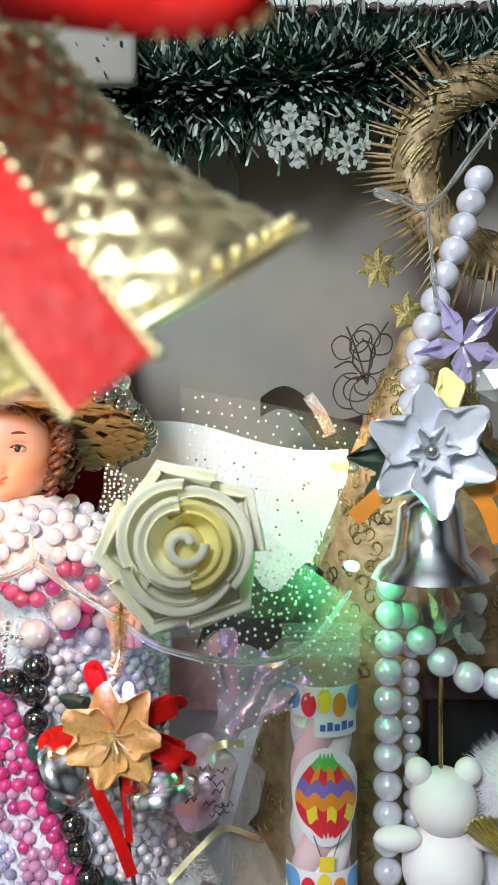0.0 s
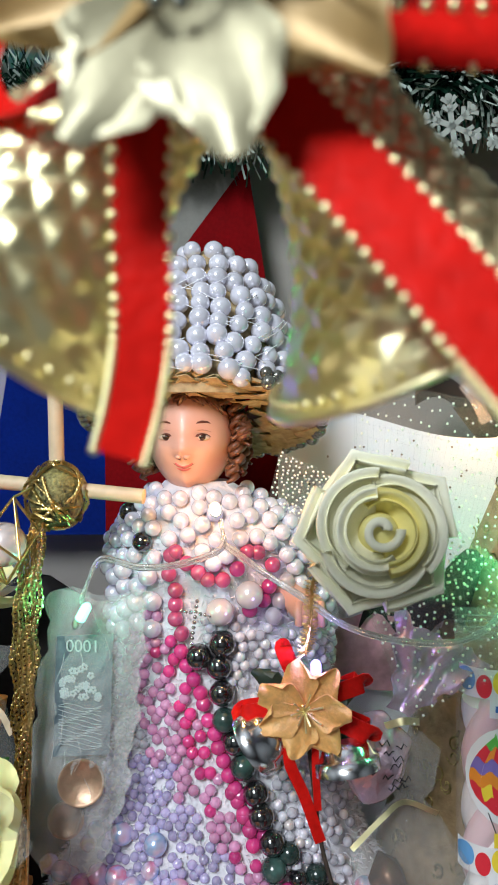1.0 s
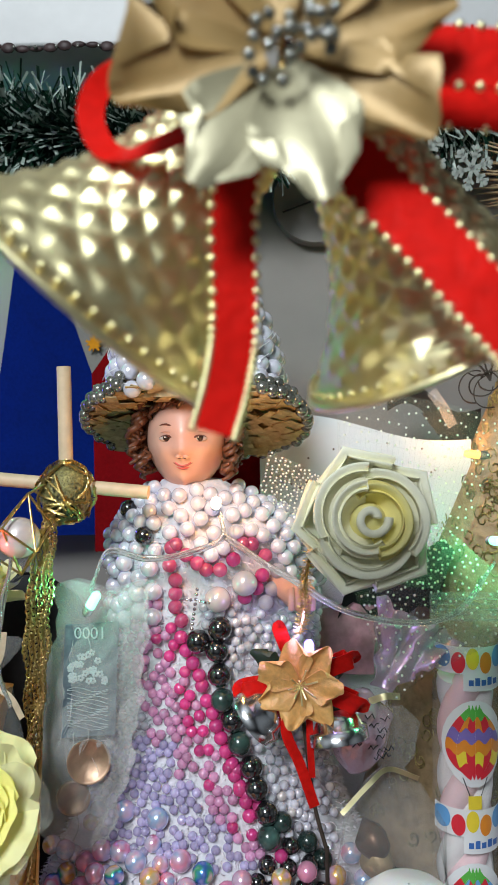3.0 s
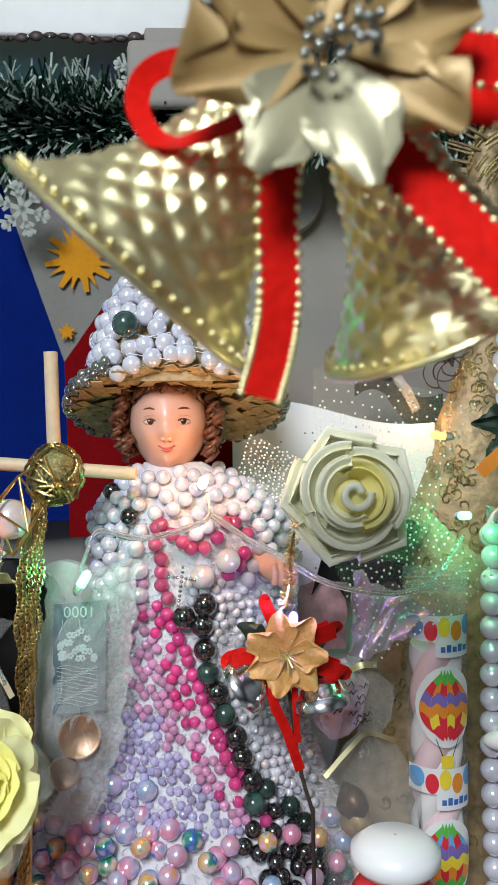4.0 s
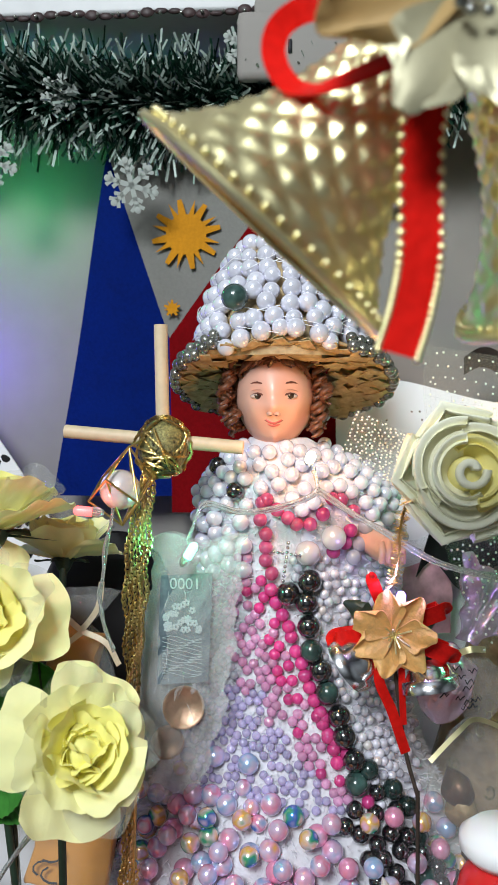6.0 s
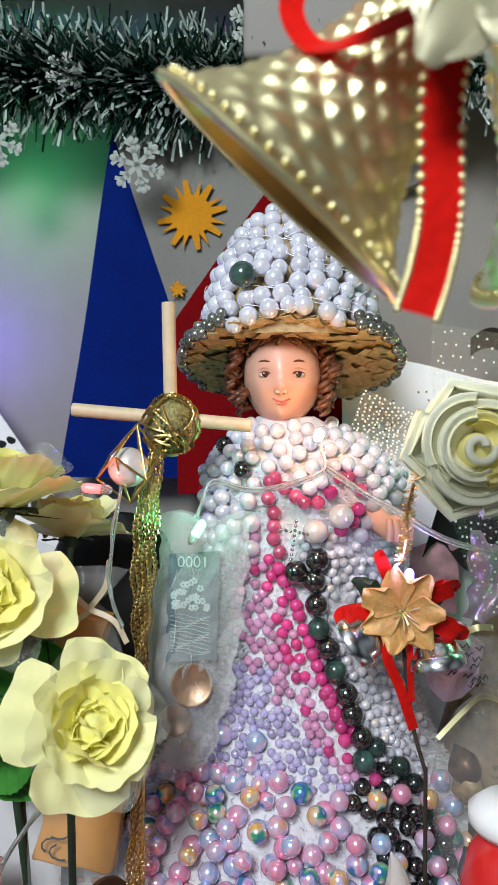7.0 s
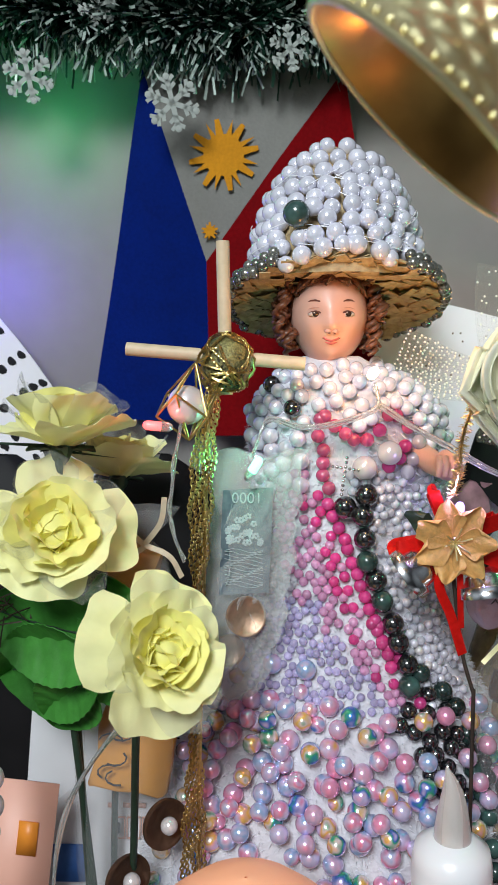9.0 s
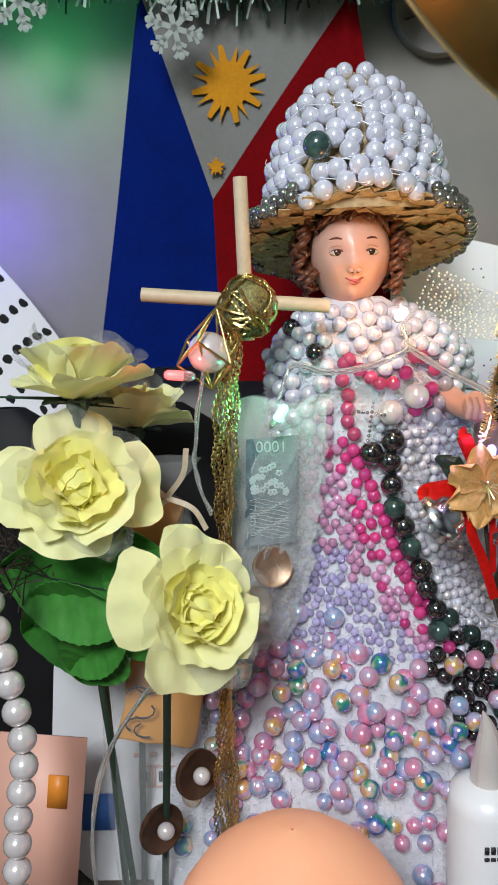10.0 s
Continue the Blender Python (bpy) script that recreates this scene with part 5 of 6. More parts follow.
def crumple(p, k, amount):
    return p + amount * Vector((noise.noise(p * k), noise.noise(p * k + Vector((9, 0, 0))), noise.noise(p * k + Vector((0, 9, 0)))))


bm = bmesh.new()
bmesh.ops.create_icosphere(bm, subdivisions=4, radius=0.0165)
for v in bm.verts:
    v.co = crumple(Vector((v.co.x * 0.85, v.co.y * 0.8, v.co.z * 1.05)), 110, 0.003)
part("body", bm, "pink_foil", sweet, m=pose(-0.007, 0, -0.011, 0, 20, 0))
part("twist", sheet(lambda u, v: crumple(Vector(((u - 0.5) * (0.008 + 0.036 * v), 0.004 * math.sin(u * 18) * v, 0.036 * v)), 140, 0.004), 20, 14, 0.0003), "pink_foil", sweet, "fanned foil end", m=pose(0.003, 0, 0.008, 0, 28, 0))
part("tie", ribbon([(-0.004, -0.006, 0.004), (0.003, -0.008, 0.007), (0.010, -0.005, 0.006)], 0.003, (0, -1, 0.3)), "gold", sweet, "gold twist tie")
bm = bmesh.new()
for i in range(12):
    x, z = rnd.uniform(-0.013, 0.002), rnd.uniform(-0.020, 0.0)
    tube([(x + k * 0.0011, -0.0142 - 0.001 * math.cos(k), z + 0.0012 * math.sin(k * 2.2 + i)) for k in range(5)], 0.00028, 4, bm)
part("scribble", bm, "ink", sweet, "unreadable dark handwriting")

# marshmallow stick
stick = thing("marshmallow_stick", (0.0295, 0.332, 0.1), "clear printed tube of pink and white marshmallow twist", "sweet")
R0 = 0.0148


def tube_shape(r, z, a):
    k = float(np.interp(z, [-0.1, 0.138, 0.152, 0.158], [1, 1, 0.5, 0.06]))
    wide = float(np.interp(z, [0.138, 0.158], [1, 1.08]))
    return (r * wide * math.cos(a), r * k * math.sin(a), z)


part("film", lathe([(R0, z) for z in np.linspace(-0.1, 0.158, 40)], 40, None, tube_shape), "film", stick, "clear plastic film")
for s in range(4):
    part("marshmallow_strand", tube([(0.0062 * math.cos(z * 75 + s * 1.571), 0.0062 * math.sin(z * 75 + s * 1.571), z) for z in np.linspace(-0.098, 0.128, 60)], 0.0066, 10), "marsh_pink" if s % 2 else "marsh_white", stick)
part("crimp", box(-0.016, 0.016, -0.0007, 0.0007, 0.152, 0.166, 0.0003), "film", stick, "crimped clear end")
for k in range(5):
    part("crimp_line", box(-0.0158, 0.0158, -0.0013, -0.0008, 0.153 + k * 0.0024, 0.1536 + k * 0.0024), "organza", stick)


def on_tube(x, z, lift=0.0004):
    x = max(-R0 * 0.98, min(R0 * 0.98, x))
    return (x, -math.sqrt(R0 * R0 - x * x) - lift, z)


def print_patch(name, fn, mat, lift, nu=10, nv=6):
    bm = bmesh.new()
    sheet(lambda u, v: on_tube(*fn(u, v), lift), nu, nv, 0.0, bm)
    return part(name, bm, mat, stick)


def disc_patch(name, cx, cz, rx, rz, mat, lift):
    print_patch(name, lambda u, v: (cx + rx * v * math.cos(2 * math.pi * u), cz + rz * v * math.sin(2 * math.pi * u)), mat, lift, 22, 4)


for base in (0.138, 0.0655):
    for k, c in enumerate(("print_sky", "print_red", "print_yellow", "print_orange", "print_sky")):
        cx = -0.0122 + k * 0.0061
        print_patch("logo_backing", lambda u, v: (cx + (u - 0.5) * 0.0082, base + (v - 0.5) * 0.0122), "plastic_white", 0.0005)
        disc_patch("logo_shape", cx, base + 0.001 * (-1) ** k, 0.0029, 0.0048, c, 0.0008)
    print_patch("caption_plate", lambda u, v: (-0.004 + u * 0.0175, base - 0.0135 + v * 0.008), "plastic_white", 0.0006)
    for k in range(5):
        print_patch("caption_bar", lambda u, v: (-0.0018 + k * 0.0029 + u * 0.0022, base - 0.011 + v * (0.0035 if k % 2 else 0.0026)), "blue_print", 0.0009, 3, 2)
for base, cols in ((0.101, ("print_green", "print_orange", "print_purple", "print_orange", "print_yellow", "print_red")), (0.0285, ("print_green", "print_sky", "print_purple", "print_yellow", "print_orange", "print_green"))):
    disc_patch("balloon_backing", 0.001, base, 0.0135, 0.0195, "plastic_white", 0.0005)
    for k in range(6):
        z1, z0 = base + 0.0165 - k * 0.0052, base + 0.0165 - (k + 1) * 0.0052
        def half(z):
            t = (z - base + 0.0147) / 0.0312
            return 0.0122 * max(0.12, math.sin(math.pi * max(0.03, min(0.97, max(0.0, t) ** 0.75))) ** 0.6)
        for g in range(6):
            col = cols[k] if k not in (1, 4) or g % 2 else "print_red"
            print_patch("balloon_panel", lambda u, v: (0.001 + ((g + u) / 3 - 1) * half(z0 + (z1 - z0) * v), z0 + (z1 - z0) * v + 0.0012 * math.sin(((g + u) / 3 - 1) * 12)), col, 0.0009 + 0.0002 * (g % 2), 4, 4)
    print_patch("basket", lambda u, v: (-0.002 + u * 0.006, base - 0.029 + v * 0.006), "print_yellow", 0.0009, 3, 3)
    for k in (-1, 1):
        print_patch("basket_rope", lambda u, v: (0.001 + k * (0.0025 + 0.003 * v) + u * 0.0004, base - 0.023 + v * 0.008), "ink", 0.0009, 1, 3)

# cellophane bag with gold tie
cello = thing("cellophane_bag", (-0.006, 0.318, 0.0), "clear cellophane bag of brown sweets with a gold twist tie", "bag")
part("film", lathe([(0.004, 0.218), (0.012, 0.21), (0.010, 0.196), (0.005, 0.190), (0.012, 0.184), (0.022, 0.165), (0.026, 0.13), (0.026, 0.06), (0.024, 0.0)], 48, None,
                   lambda r, z, a: (r * (1 + 0.10 * math.sin(7 * a + z * 90)) * math.cos(a), 0.55 * r * (1 + 0.12 * math.sin(9 * a + z * 60)) * math.sin(a), z)), "film", cello)
part("twist_tie", ribbon([(-0.024, -0.016, 0.176), (-0.012, -0.014, 0.188), (-0.003, -0.010, 0.193), (0.010, -0.010, 0.189)], 0.0022, ((0, -1, 0.5), (0, -1, -0.2))), "gold", cello, "gold foil twist tie")
for i in range(16):
    bm = bmesh.new()
    bmesh.ops.create_icosphere(bm, subdivisions=2, radius=0.0085)
    for v in bm.verts:
        v.co = crumple(v.co, 150, 0.003)
    part("sweet", bm, ("copper", "dark", "lace_gold")[i % 3], cello, m=pose(rnd.uniform(-0.014, 0.014), rnd.uniform(-0.004, 0.004), 0.01 + i * 0.0098))

# toy head with a white cap
bm = lathe([(0.0005, 0.012), (0.014, 0.011), (0.0195, 0.0065), (0.0195, 0.001), (0.016, -0.003), (0.0005, -0.003)], 40)
for f in bm.faces:
    f.material_index = 0
lathe([(0.0005, -0.002), (0.013, -0.003), (0.019, -0.012), (0.0225, -0.026), (0.022, -0.042), (0.017, -0.054), (0.010, -0.060), (0.014, -0.075), (0.020, -0.12), (0.022, -0.1886), (0.0005, -0.1886)], 40, bm, None, 1)
ball(0.0165, 24, 14, bm, (-0.004, -0.011, -0.034), (0.95, 0.75, 0.85), 2)
for sx in (-0.010, 0.001):
    ball(0.0026, 10, 8, bm, (sx, -0.0225, -0.030), (0.8, 0.5, 1.4), 3)
    ball(0.0026, 10, 6, bm, (sx + 0.005, -0.0155, -0.0065), (1.6, 0.6, 1.0), 1)
for v in bm.verts:
    v.co = v.co * 0.88 + Vector((-0.0105, 0.247, 0.166))
tagged(part("toy_doll", bm, ["plastic_white", "plastic_red", "tan", "ink"]), "red plastic toy head with a white cap", "toy")

# ---- right-hand side: pearl strands, silver bell, cone, wreath ----
def strand(points, r, n, label, mat="pearl"):
    t = thing("pearl_strand", points[0], label, "bead string", "pearl strands")
    pts = curve([Vector(p) - Vector(points[0]) for p in points], 300)
    gap, last, first = 0.0, pts[0], True
    for p in pts:
        gap += (p - last).length
        last = p
        if first or gap >= 1.9 * r:
            bead("pearl", p, r, mat, t)
            gap, first = 0.0, False
    part("thread", tube(pts[::6], 0.0003, 4), "cord", t)
    return t


strand([(0.105, 0.37, 0.46), (0.094, 0.362, 0.432), (0.084, 0.356, 0.408), (0.077, 0.352, 0.388), (0.071, 0.346, 0.368), (0.068, 0.335, 0.35)], 0.0066, 10, "string of large white pearls hung from the wreath")
strand([(0.0575, 0.327, 0.282), (0.0565, 0.328, 0.25), (0.0565, 0.329, 0.215), (0.0565, 0.330, 0.17), (0.058, 0.331, 0.10), (0.059, 0.331, 0.006)], 0.0060, 20, "straight string of large white pearls beside the sweets")
strand([(0.068, 0.337, 0.262), (0.067, 0.337, 0.235), (0.068, 0.337, 0.205), (0.068, 0.337, 0.17), (0.069, 0.338, 0.09)], 0.0040, 20, "string of small frosted pearls")
strand([(0.058, 0.332, 0.28), (0.068, 0.328, 0.262), (0.080, 0.326, 0.250), (0.094, 0.325, 0.244), (0.110, 0.326, 0.243)], 0.0062, 10, "looped string of white pearls")

sb = thing("silver_bell", (0.067, 0.300, 0.318), "small shiny silver bell under a silver flower", "bell")
part("body", lathe([(0.0005, 0.003), (0.008, 0.002), (0.0115, -0.002), (0.0125, -0.012), (0.0145, -0.020), (0.019, -0.0235), (0.0215, -0.028), (0.0205, -0.028), (0.0135, -0.019), (0.0115, -0.010), (0.0005, 0.0)], 44), "silver", sb)
part("clapper", ball(0.004, 14, 9, None, (0, 0, -0.026)), "silver", sb)
sf = thing("silver_flower", (0.063, 0.284, 0.337), "silver poinsettia with orange ribbon tails above the bell", "artificial flower")
for i in range(6):
    part("petal", petal(0.0235, 0.0195, 0.16, 0.04, 0.03, 80 + i, 0.28, 0.0005), "silver_petal", sf, m=pose(0, 0, 0, 90, 0, 0) @ pose(0, 0, 0.0015 * (i % 2), 0, 0, i * 60 + 8) @ pose(0, 0.001, 0, 12, 0, 0))
for i in range(6):
    part("inner_petal", petal(0.011, 0.008, 0.2, 0.2, 0.03, 90 + i, 0.4, 0.0004), "silver_petal", sf, m=pose(0, -0.002, 0, 90, 0, 0) @ pose(0, 0, 0, 0, 0, i * 60 + 36) @ pose(0, 0.001, 0, 28, 0, 0))
part("middle", ball(0.0026, 12, 8, None, (0, -0.005, 0)), "pearl_grey", sf)
for pts in ([(-0.006, 0.003, -0.008), (-0.016, 0.002, -0.015), (-0.026, 0.002, -0.024)], [(0.010, 0.003, -0.006), (0.020, 0.001, -0.018), (0.026, 0.002, -0.032)], [(0.006, 0.003, -0.006), (0.018, 0.003, -0.006), (0.024, 0.003, -0.016)]):
    part("ribbon", ribbon(pts, 0.006, (0, -1, 0.1)), "print_orange", sf, "orange-red ribbon tail")
for i in range(3):
    part("leaf", petal(0.022, 0.014, 0.1, 0.0, 0.06, 95 + i, 0.5, 0.0004), "stem", sf, "dark green leaf", m=pose(0, 0.004, 0, 90, 0, 0) @ pose(0, 0, 0, 0, 0, (95, 130, 262)[i]) @ pose(0, 0.006, -0.002, 0, 0, 0))

cone = thing("lace_cone_tree", (0.088, 0.405, 0.0), "cone tree covered in gold lace and glitter scrolls", "christmas tree")
part("cone", lathe([(0.0005, 0.405), (0.012, 0.395), (0.035, 0.34), (0.058, 0.28), (0.082, 0.20), (0.105, 0.12), (0.125, 0.0)], 48, None, lambda r, z, a: (r * math.cos(a), 0.45 * r * math.sin(a), z)), "lace_gold", cone)
bm = bmesh.new()
for i in range(420):
    z = rnd.uniform(0.10, 0.38)
    a = rnd.uniform(math.pi * 1.05, math.pi * 1.95)
    r = float(np.interp(z, [0.12, 0.2, 0.28, 0.34, 0.395], [0.105, 0.082, 0.058, 0.035, 0.012]))
    pts = []
    for k in range(8):
        q = 0.0045 * (1 - k / 10)
        aa, zz = a + q * math.cos(k * 0.9 + i) / max(r, 0.02), z + q * math.sin(k * 0.9 + i)
        pts.append((1.02 * r * math.cos(aa), 0.46 * r * math.sin(aa) - 0.0006, zz))
    tube(pts, 0.0004, 4, bm)
part("scroll", bm, "glitter", cone, "glittering gold scrolls")

wreath = thing("gold_wreath", (0.128, 0.405, 0.478), "round gold straw wreath with dark middle", "wreath")
part("ring", lathe([(0.045 + 0.0110 * math.cos(k), 0.010 * math.sin(k)) for k in np.linspace(0, 2 * math.pi, 13)], 60, None,
                   lambda r, z, a: (r * math.cos(a) * (1 + 0.02 * math.sin(31 * a)), z * 0.7, r * math.sin(a))), "lace_gold", wreath)
fibre = bmesh.new()
for i in range(700):
    a, q = rnd.uniform(0, 6.283), rnd.uniform(0, 6.283)
    pts = []
    for k in range(5):
        aa, r = a + k * 0.045, 0.045 + 0.0122 * math.cos(q + k * 0.12)
        pts.append((r * math.cos(aa), 0.0082 * math.sin(q + k * 0.12), r * math.sin(aa)))
    tube(pts, 0.0004, 3, fibre, caps=False)
tagged(part("straw_fibre", fibre, "glitter", wreath, "wound gold straw"), kind="stuff")
for i in range(90):
    a = radians(120 + i * 2.4)
    ln = 0.012 + 0.016 * rnd.random()
    d = Vector((math.cos(a), rnd.uniform(-0.25, 0.15), math.sin(a)))
    part("ray", tube([d * 0.052, d * (0.052 + ln * 0.6), d * (0.052 + ln)], 0.0012, 5, taper=lambda t: 1.05 - t), "lace_gold", wreath)


def star_shape(r, n=6):
    bm = bmesh.new()
    rim = [(r if i % 2 == 0 else r * 0.55) for i in range(2 * n)]
    fr = [bm.verts.new((q * math.sin(math.pi * i / n), 0.0, q * math.cos(math.pi * i / n))) for i, q in enumerate(rim)]
    a, b = bm.verts.new((0, -r * 0.22, 0)), bm.verts.new((0, r * 0.22, 0))
    for i in range(2 * n):
        j = (i + 1) % (2 * n)
        bm.faces.new((a, fr[i], fr[j]))
        bm.faces.new((b, fr[j], fr[i]))
    return bm


for at, r, n in (((0.066, 0.412, 0.429), 0.012, 7), ((0.079, 0.402, 0.405), 0.0105, 5), ((0.094, 0.398, 0.395), 0.010, 5)):
    t = thing("gold_star", at, "small gold glitter star on the wreath", "star", "gold stars")
    part("star", star_shape(r, n), "glitter", t, smooth=False)
coil = thing("twig_coil", (0.055, 0.39, 0.380), "tangled dark twig curl with an amber bulb", "ornament")
bm = bmesh.new()
for i in range(11):
    p, d = Vector((rnd.uniform(-0.006, 0.006), 0, rnd.uniform(-0.012, 0.012))), rnd.uniform(0, 6.28)
    turn, pts = rnd.uniform(0.35, 0.9) * rnd.choice((-1, 1)), []
    for k in range(10):
        pts.append(p.copy())
        d += turn * rnd.uniform(0.5, 1.2)
        p += Vector((math.cos(d), rnd.uniform(-0.4, 0.4), math.sin(d))) * 0.0034
    tube(curve(pts, 24), 0.00045, 4, bm)
for q in ((0.012, 0.018), (-0.008, 0.016), (-0.014, -0.004)):
    tube(curve([(0.002, 0, -0.012), (q[0] * 0.4, 0.001, q[1] * 0.3), (q[0], 0, q[1])], 10), 0.0006, 4, bm)
tagged(part("twig", bm, "twig", coil), kind="stuff")

bear = thing("frosted_bear", (0.078, 0.325, 0.0), "frosted white plastic bear ornament on a gold cord", "ornament")
bm = ball(0.0135, 24, 16, None, (0, 0, 0.196))
ball(0.0165, 24, 16, bm, (0, 0.001, 0.170), (1, 0.85, 1.05))
for sx in (-1, 1):
    ball(0.0055, 14, 10, bm, (sx * 0.010, 0, 0.208))
    ball(0.0065, 14, 10, bm, (sx * 0.019, -0.004, 0.183), (1.5, 0.9, 0.75))
    ball(0.0075, 14, 10, bm, (sx * 0.011, -0.006, 0.150), (1, 1, 1.2))
part("body", bm, "marsh_white", bear)
part("cord", tube(curve([(-0.001, 0, 0.208), (-0.001, 0.0, 0.235), (0.0, 0.002, 0.255)], 10), 0.0009, 6), "gold_wire", bear, "gold cord")
part("stand", lathe([(0.0005, 0.146), (0.006, 0.14), (0.007, 0.01), (0.018, 0.0), (0.0005, 0.0)], 24), "plastic_white", bear)
fan = thing("gold_fan", (0.096, 0.308, 0.172), "small pleated gold foil fan", "ornament")
part("fan", sheet(lambda u, v: (0.026 * v * math.cos(radians(100 + 70 * (u - 0.5) + 40)) + 0.012, 0.0016 * math.sin(u * 60) * v, 0.026 * v * math.sin(radians(60 + 70 * u))), 40, 6, 0.0004), "gold", fan)
clump = thing("shell_flower_bunch", (0.098, 0.335, 0.262), "bunch of white shell petals, clear beads and coral bits", "artificial flower")
for i in range(22):
    part("petal", petal(rnd.uniform(0.012, 0.02), rnd.uniform(0.010, 0.016), 0.2, 0.2, 0.08, 120 + i, 0.2, 0.0004), ("snow", "organza", "salmon", "clear_white")[(0, 0, 1, 0, 2, 3)[i % 6]], clump,
         m=pose(rnd.uniform(-0.03, 0.028), rnd.uniform(-0.012, 0.008), rnd.uniform(-0.012, 0.02), rnd.uniform(20, 120), rnd.uniform(-50, 50), rnd.uniform(0, 360)))
# Tan box added as a backing in place of grey-brown film.
backr = thing("brown_gift_box", (0.11, 0.43, 0.0), "dull tan backing box added in place of film behind the sweets", "box")
part("body", box(-0.135, 0.20, -0.012, 0.028, 0.0, 0.245, 0.003), "carton", backr)
pinkbag = thing("pink_print_bag", (-0.018, 0.395, 0.0), "crumpled clear bag with a pink printed label", "bag")
part("film", sheet(lambda u, v: crumple(Vector(((u - 0.5) * 0.07, 0.010 * math.sin(u * 3), 0.26 * v)), 70, 0.006), 14, 24, 0.0004), "film", pinkbag)
part("label", sheet(lambda u, v: crumple(Vector(((u - 0.5) * 0.034 - 0.004, -0.006, 0.212 + 0.036 * v)), 70, 0.004), 10, 10, 0.0004), "pink_label", pinkbag, "pink-red printed label")

# Thin black panel added to darken the shaded gap behind the bear.
nook = thing("dark_gift_box", (0.10, 0.357, 0.0), "dark panel added for the shade behind the bear", "box")
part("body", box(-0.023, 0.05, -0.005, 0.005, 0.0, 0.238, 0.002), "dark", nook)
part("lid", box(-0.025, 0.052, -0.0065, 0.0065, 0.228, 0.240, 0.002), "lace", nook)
lil = thing("lilac_star_flower", (0.089, 0.338, 0.381), "lilac satin star flower beside the pearls", "artificial flower")
for i in range(5):
    part("petal", petal(0.020, 0.009, 0.15, 0.05, 0.08, 170 + i, 0.6, 0.0004), "clear_lilac", lil, m=pose(0, 0, 0, 90, 0, 0) @ pose(0, 0, 0, 0, 0, i * 72 + 30) @ pose(0, 0.001, 0, 8, 0, 0))
yel = thing("yellow_petal", (0.084, 0.330, 0.361), "single yellow foam petal tucked above the silver flower", "artificial flower")
part("petal", petal(0.018, 0.013, 0.2, 0.1, 0.03, 180, 0.2, 0.0012), "foam_core", yel, m=pose(0, 0, -0.008, 80, -14, 0))
crys = thing("glass_gem", (0.100, 0.328, 0.365), "clear cut glass gem", "gem")
bm = bmesh.new()
bmesh.ops.create_icosphere(bm, subdivisions=1, radius=0.009)
part("gem", bm, "clear_white", crys, smooth=False)
plush = thing("cream_plush_ball", (0.112, 0.338, 0.0), "cream fluffy plush behind the bear", "plush")
bm = ball(0.020, 24, 16, None, (0, 0, 0.195))
lathe([(0.0005, 0.0), (0.018, 0.0), (0.016, 0.185), (0.0005, 0.19)], 24, bm)
part("body", bm, "fur", plush)
verts, faces = [], []
for i in range(2600):
    d = Vector((rnd.gauss(0, 1), rnd.gauss(0, 1), rnd.gauss(0, 1))).normalized()
    s = d.orthogonal().normalized() * 0.0002
    k = len(verts)
    p = d * 0.0195 + Vector((0, 0, 0.195))
    verts += [p - s, p + s, p + d * rnd.uniform(0.002, 0.006) + Vector((rnd.uniform(-1, 1), rnd.uniform(-1, 1), rnd.uniform(-1, 1))) * 0.002]
    faces.append((k, k + 1, k + 2))
me = bpy.data.meshes.new("fluff")
me.from_pydata([tuple(v) for v in verts], [], faces)
me.materials.append(M["fur"])
tagged(place("fluff", me, plush), "cream fluff", kind="stuff")

# ---- left-hand side ----
dome = thing("orange_dome_lamp", (-0.137, 0.205, 0.0), "glowing orange dome of a small plastic lamp", "lamp")
part("dome", lathe([(0.0005, 0.1335), (0.010, 0.132), (0.022, 0.127), (0.033, 0.118), (0.041, 0.106), (0.046, 0.092), (0.047, 0.08), (0.045, 0.07)], 56), "glowing_orange", dome)
part("base", lathe([(0.045, 0.07), (0.046, 0.05), (0.047, 0.0), (0.0005, 0.0)], 40), "plastic_white", dome)
candle = thing("led_candle", (-0.0515, 0.262, -0.0), "white flameless candle with a frosted pointed tip", "candle")
part("body", lathe([(0.0005, 0.115), (0.009, 0.1145), (0.0155, 0.111), (0.0168, 0.104), (0.0168, 0.0), (0.0005, 0.0)], 40), "plastic_white", candle)
part("flame_tip", lathe([(0.0004, 0.146), (0.0022, 0.142), (0.0042, 0.136), (0.0060, 0.129), (0.0075, 0.119), (0.0078, 0.1147)], 28, None, lambda r, z, a: (r * math.cos(a) - 0.003 * max(0, (z - 0.131) / 0.015) ** 2, r * math.sin(a), z)), "clear_tip", candle, "frosted clear flame-shaped tip")
for k in range(6):
    part("print_bar", box(-0.006 + k * 0.0026, -0.0042 + k * 0.0026, -0.0178, -0.0171, 0.0925, 0.0955), "ink", candle)
    part("print_bar", box(-0.006 + k * 0.0026, -0.0040 + k * 0.0026, -0.0178, -0.0171, 0.0895, 0.0907), "ink", candle)
card = thing("paper_fan_card", (-0.208, 0.352, 0.0), "round white paper card with printed boxes, leaning", "card")
bm = bmesh.new()
sheet(lambda u, v: (0.055 * v * math.cos(2 * math.pi * u), 0.002 - 0.0, 0.038 + 0.050 * v * math.sin(2 * math.pi * u)), 40, 6, 0.0008, bm)
part("paper", bm, "paper", card, m=pose(0, 0, 0, -8, 0, 0))
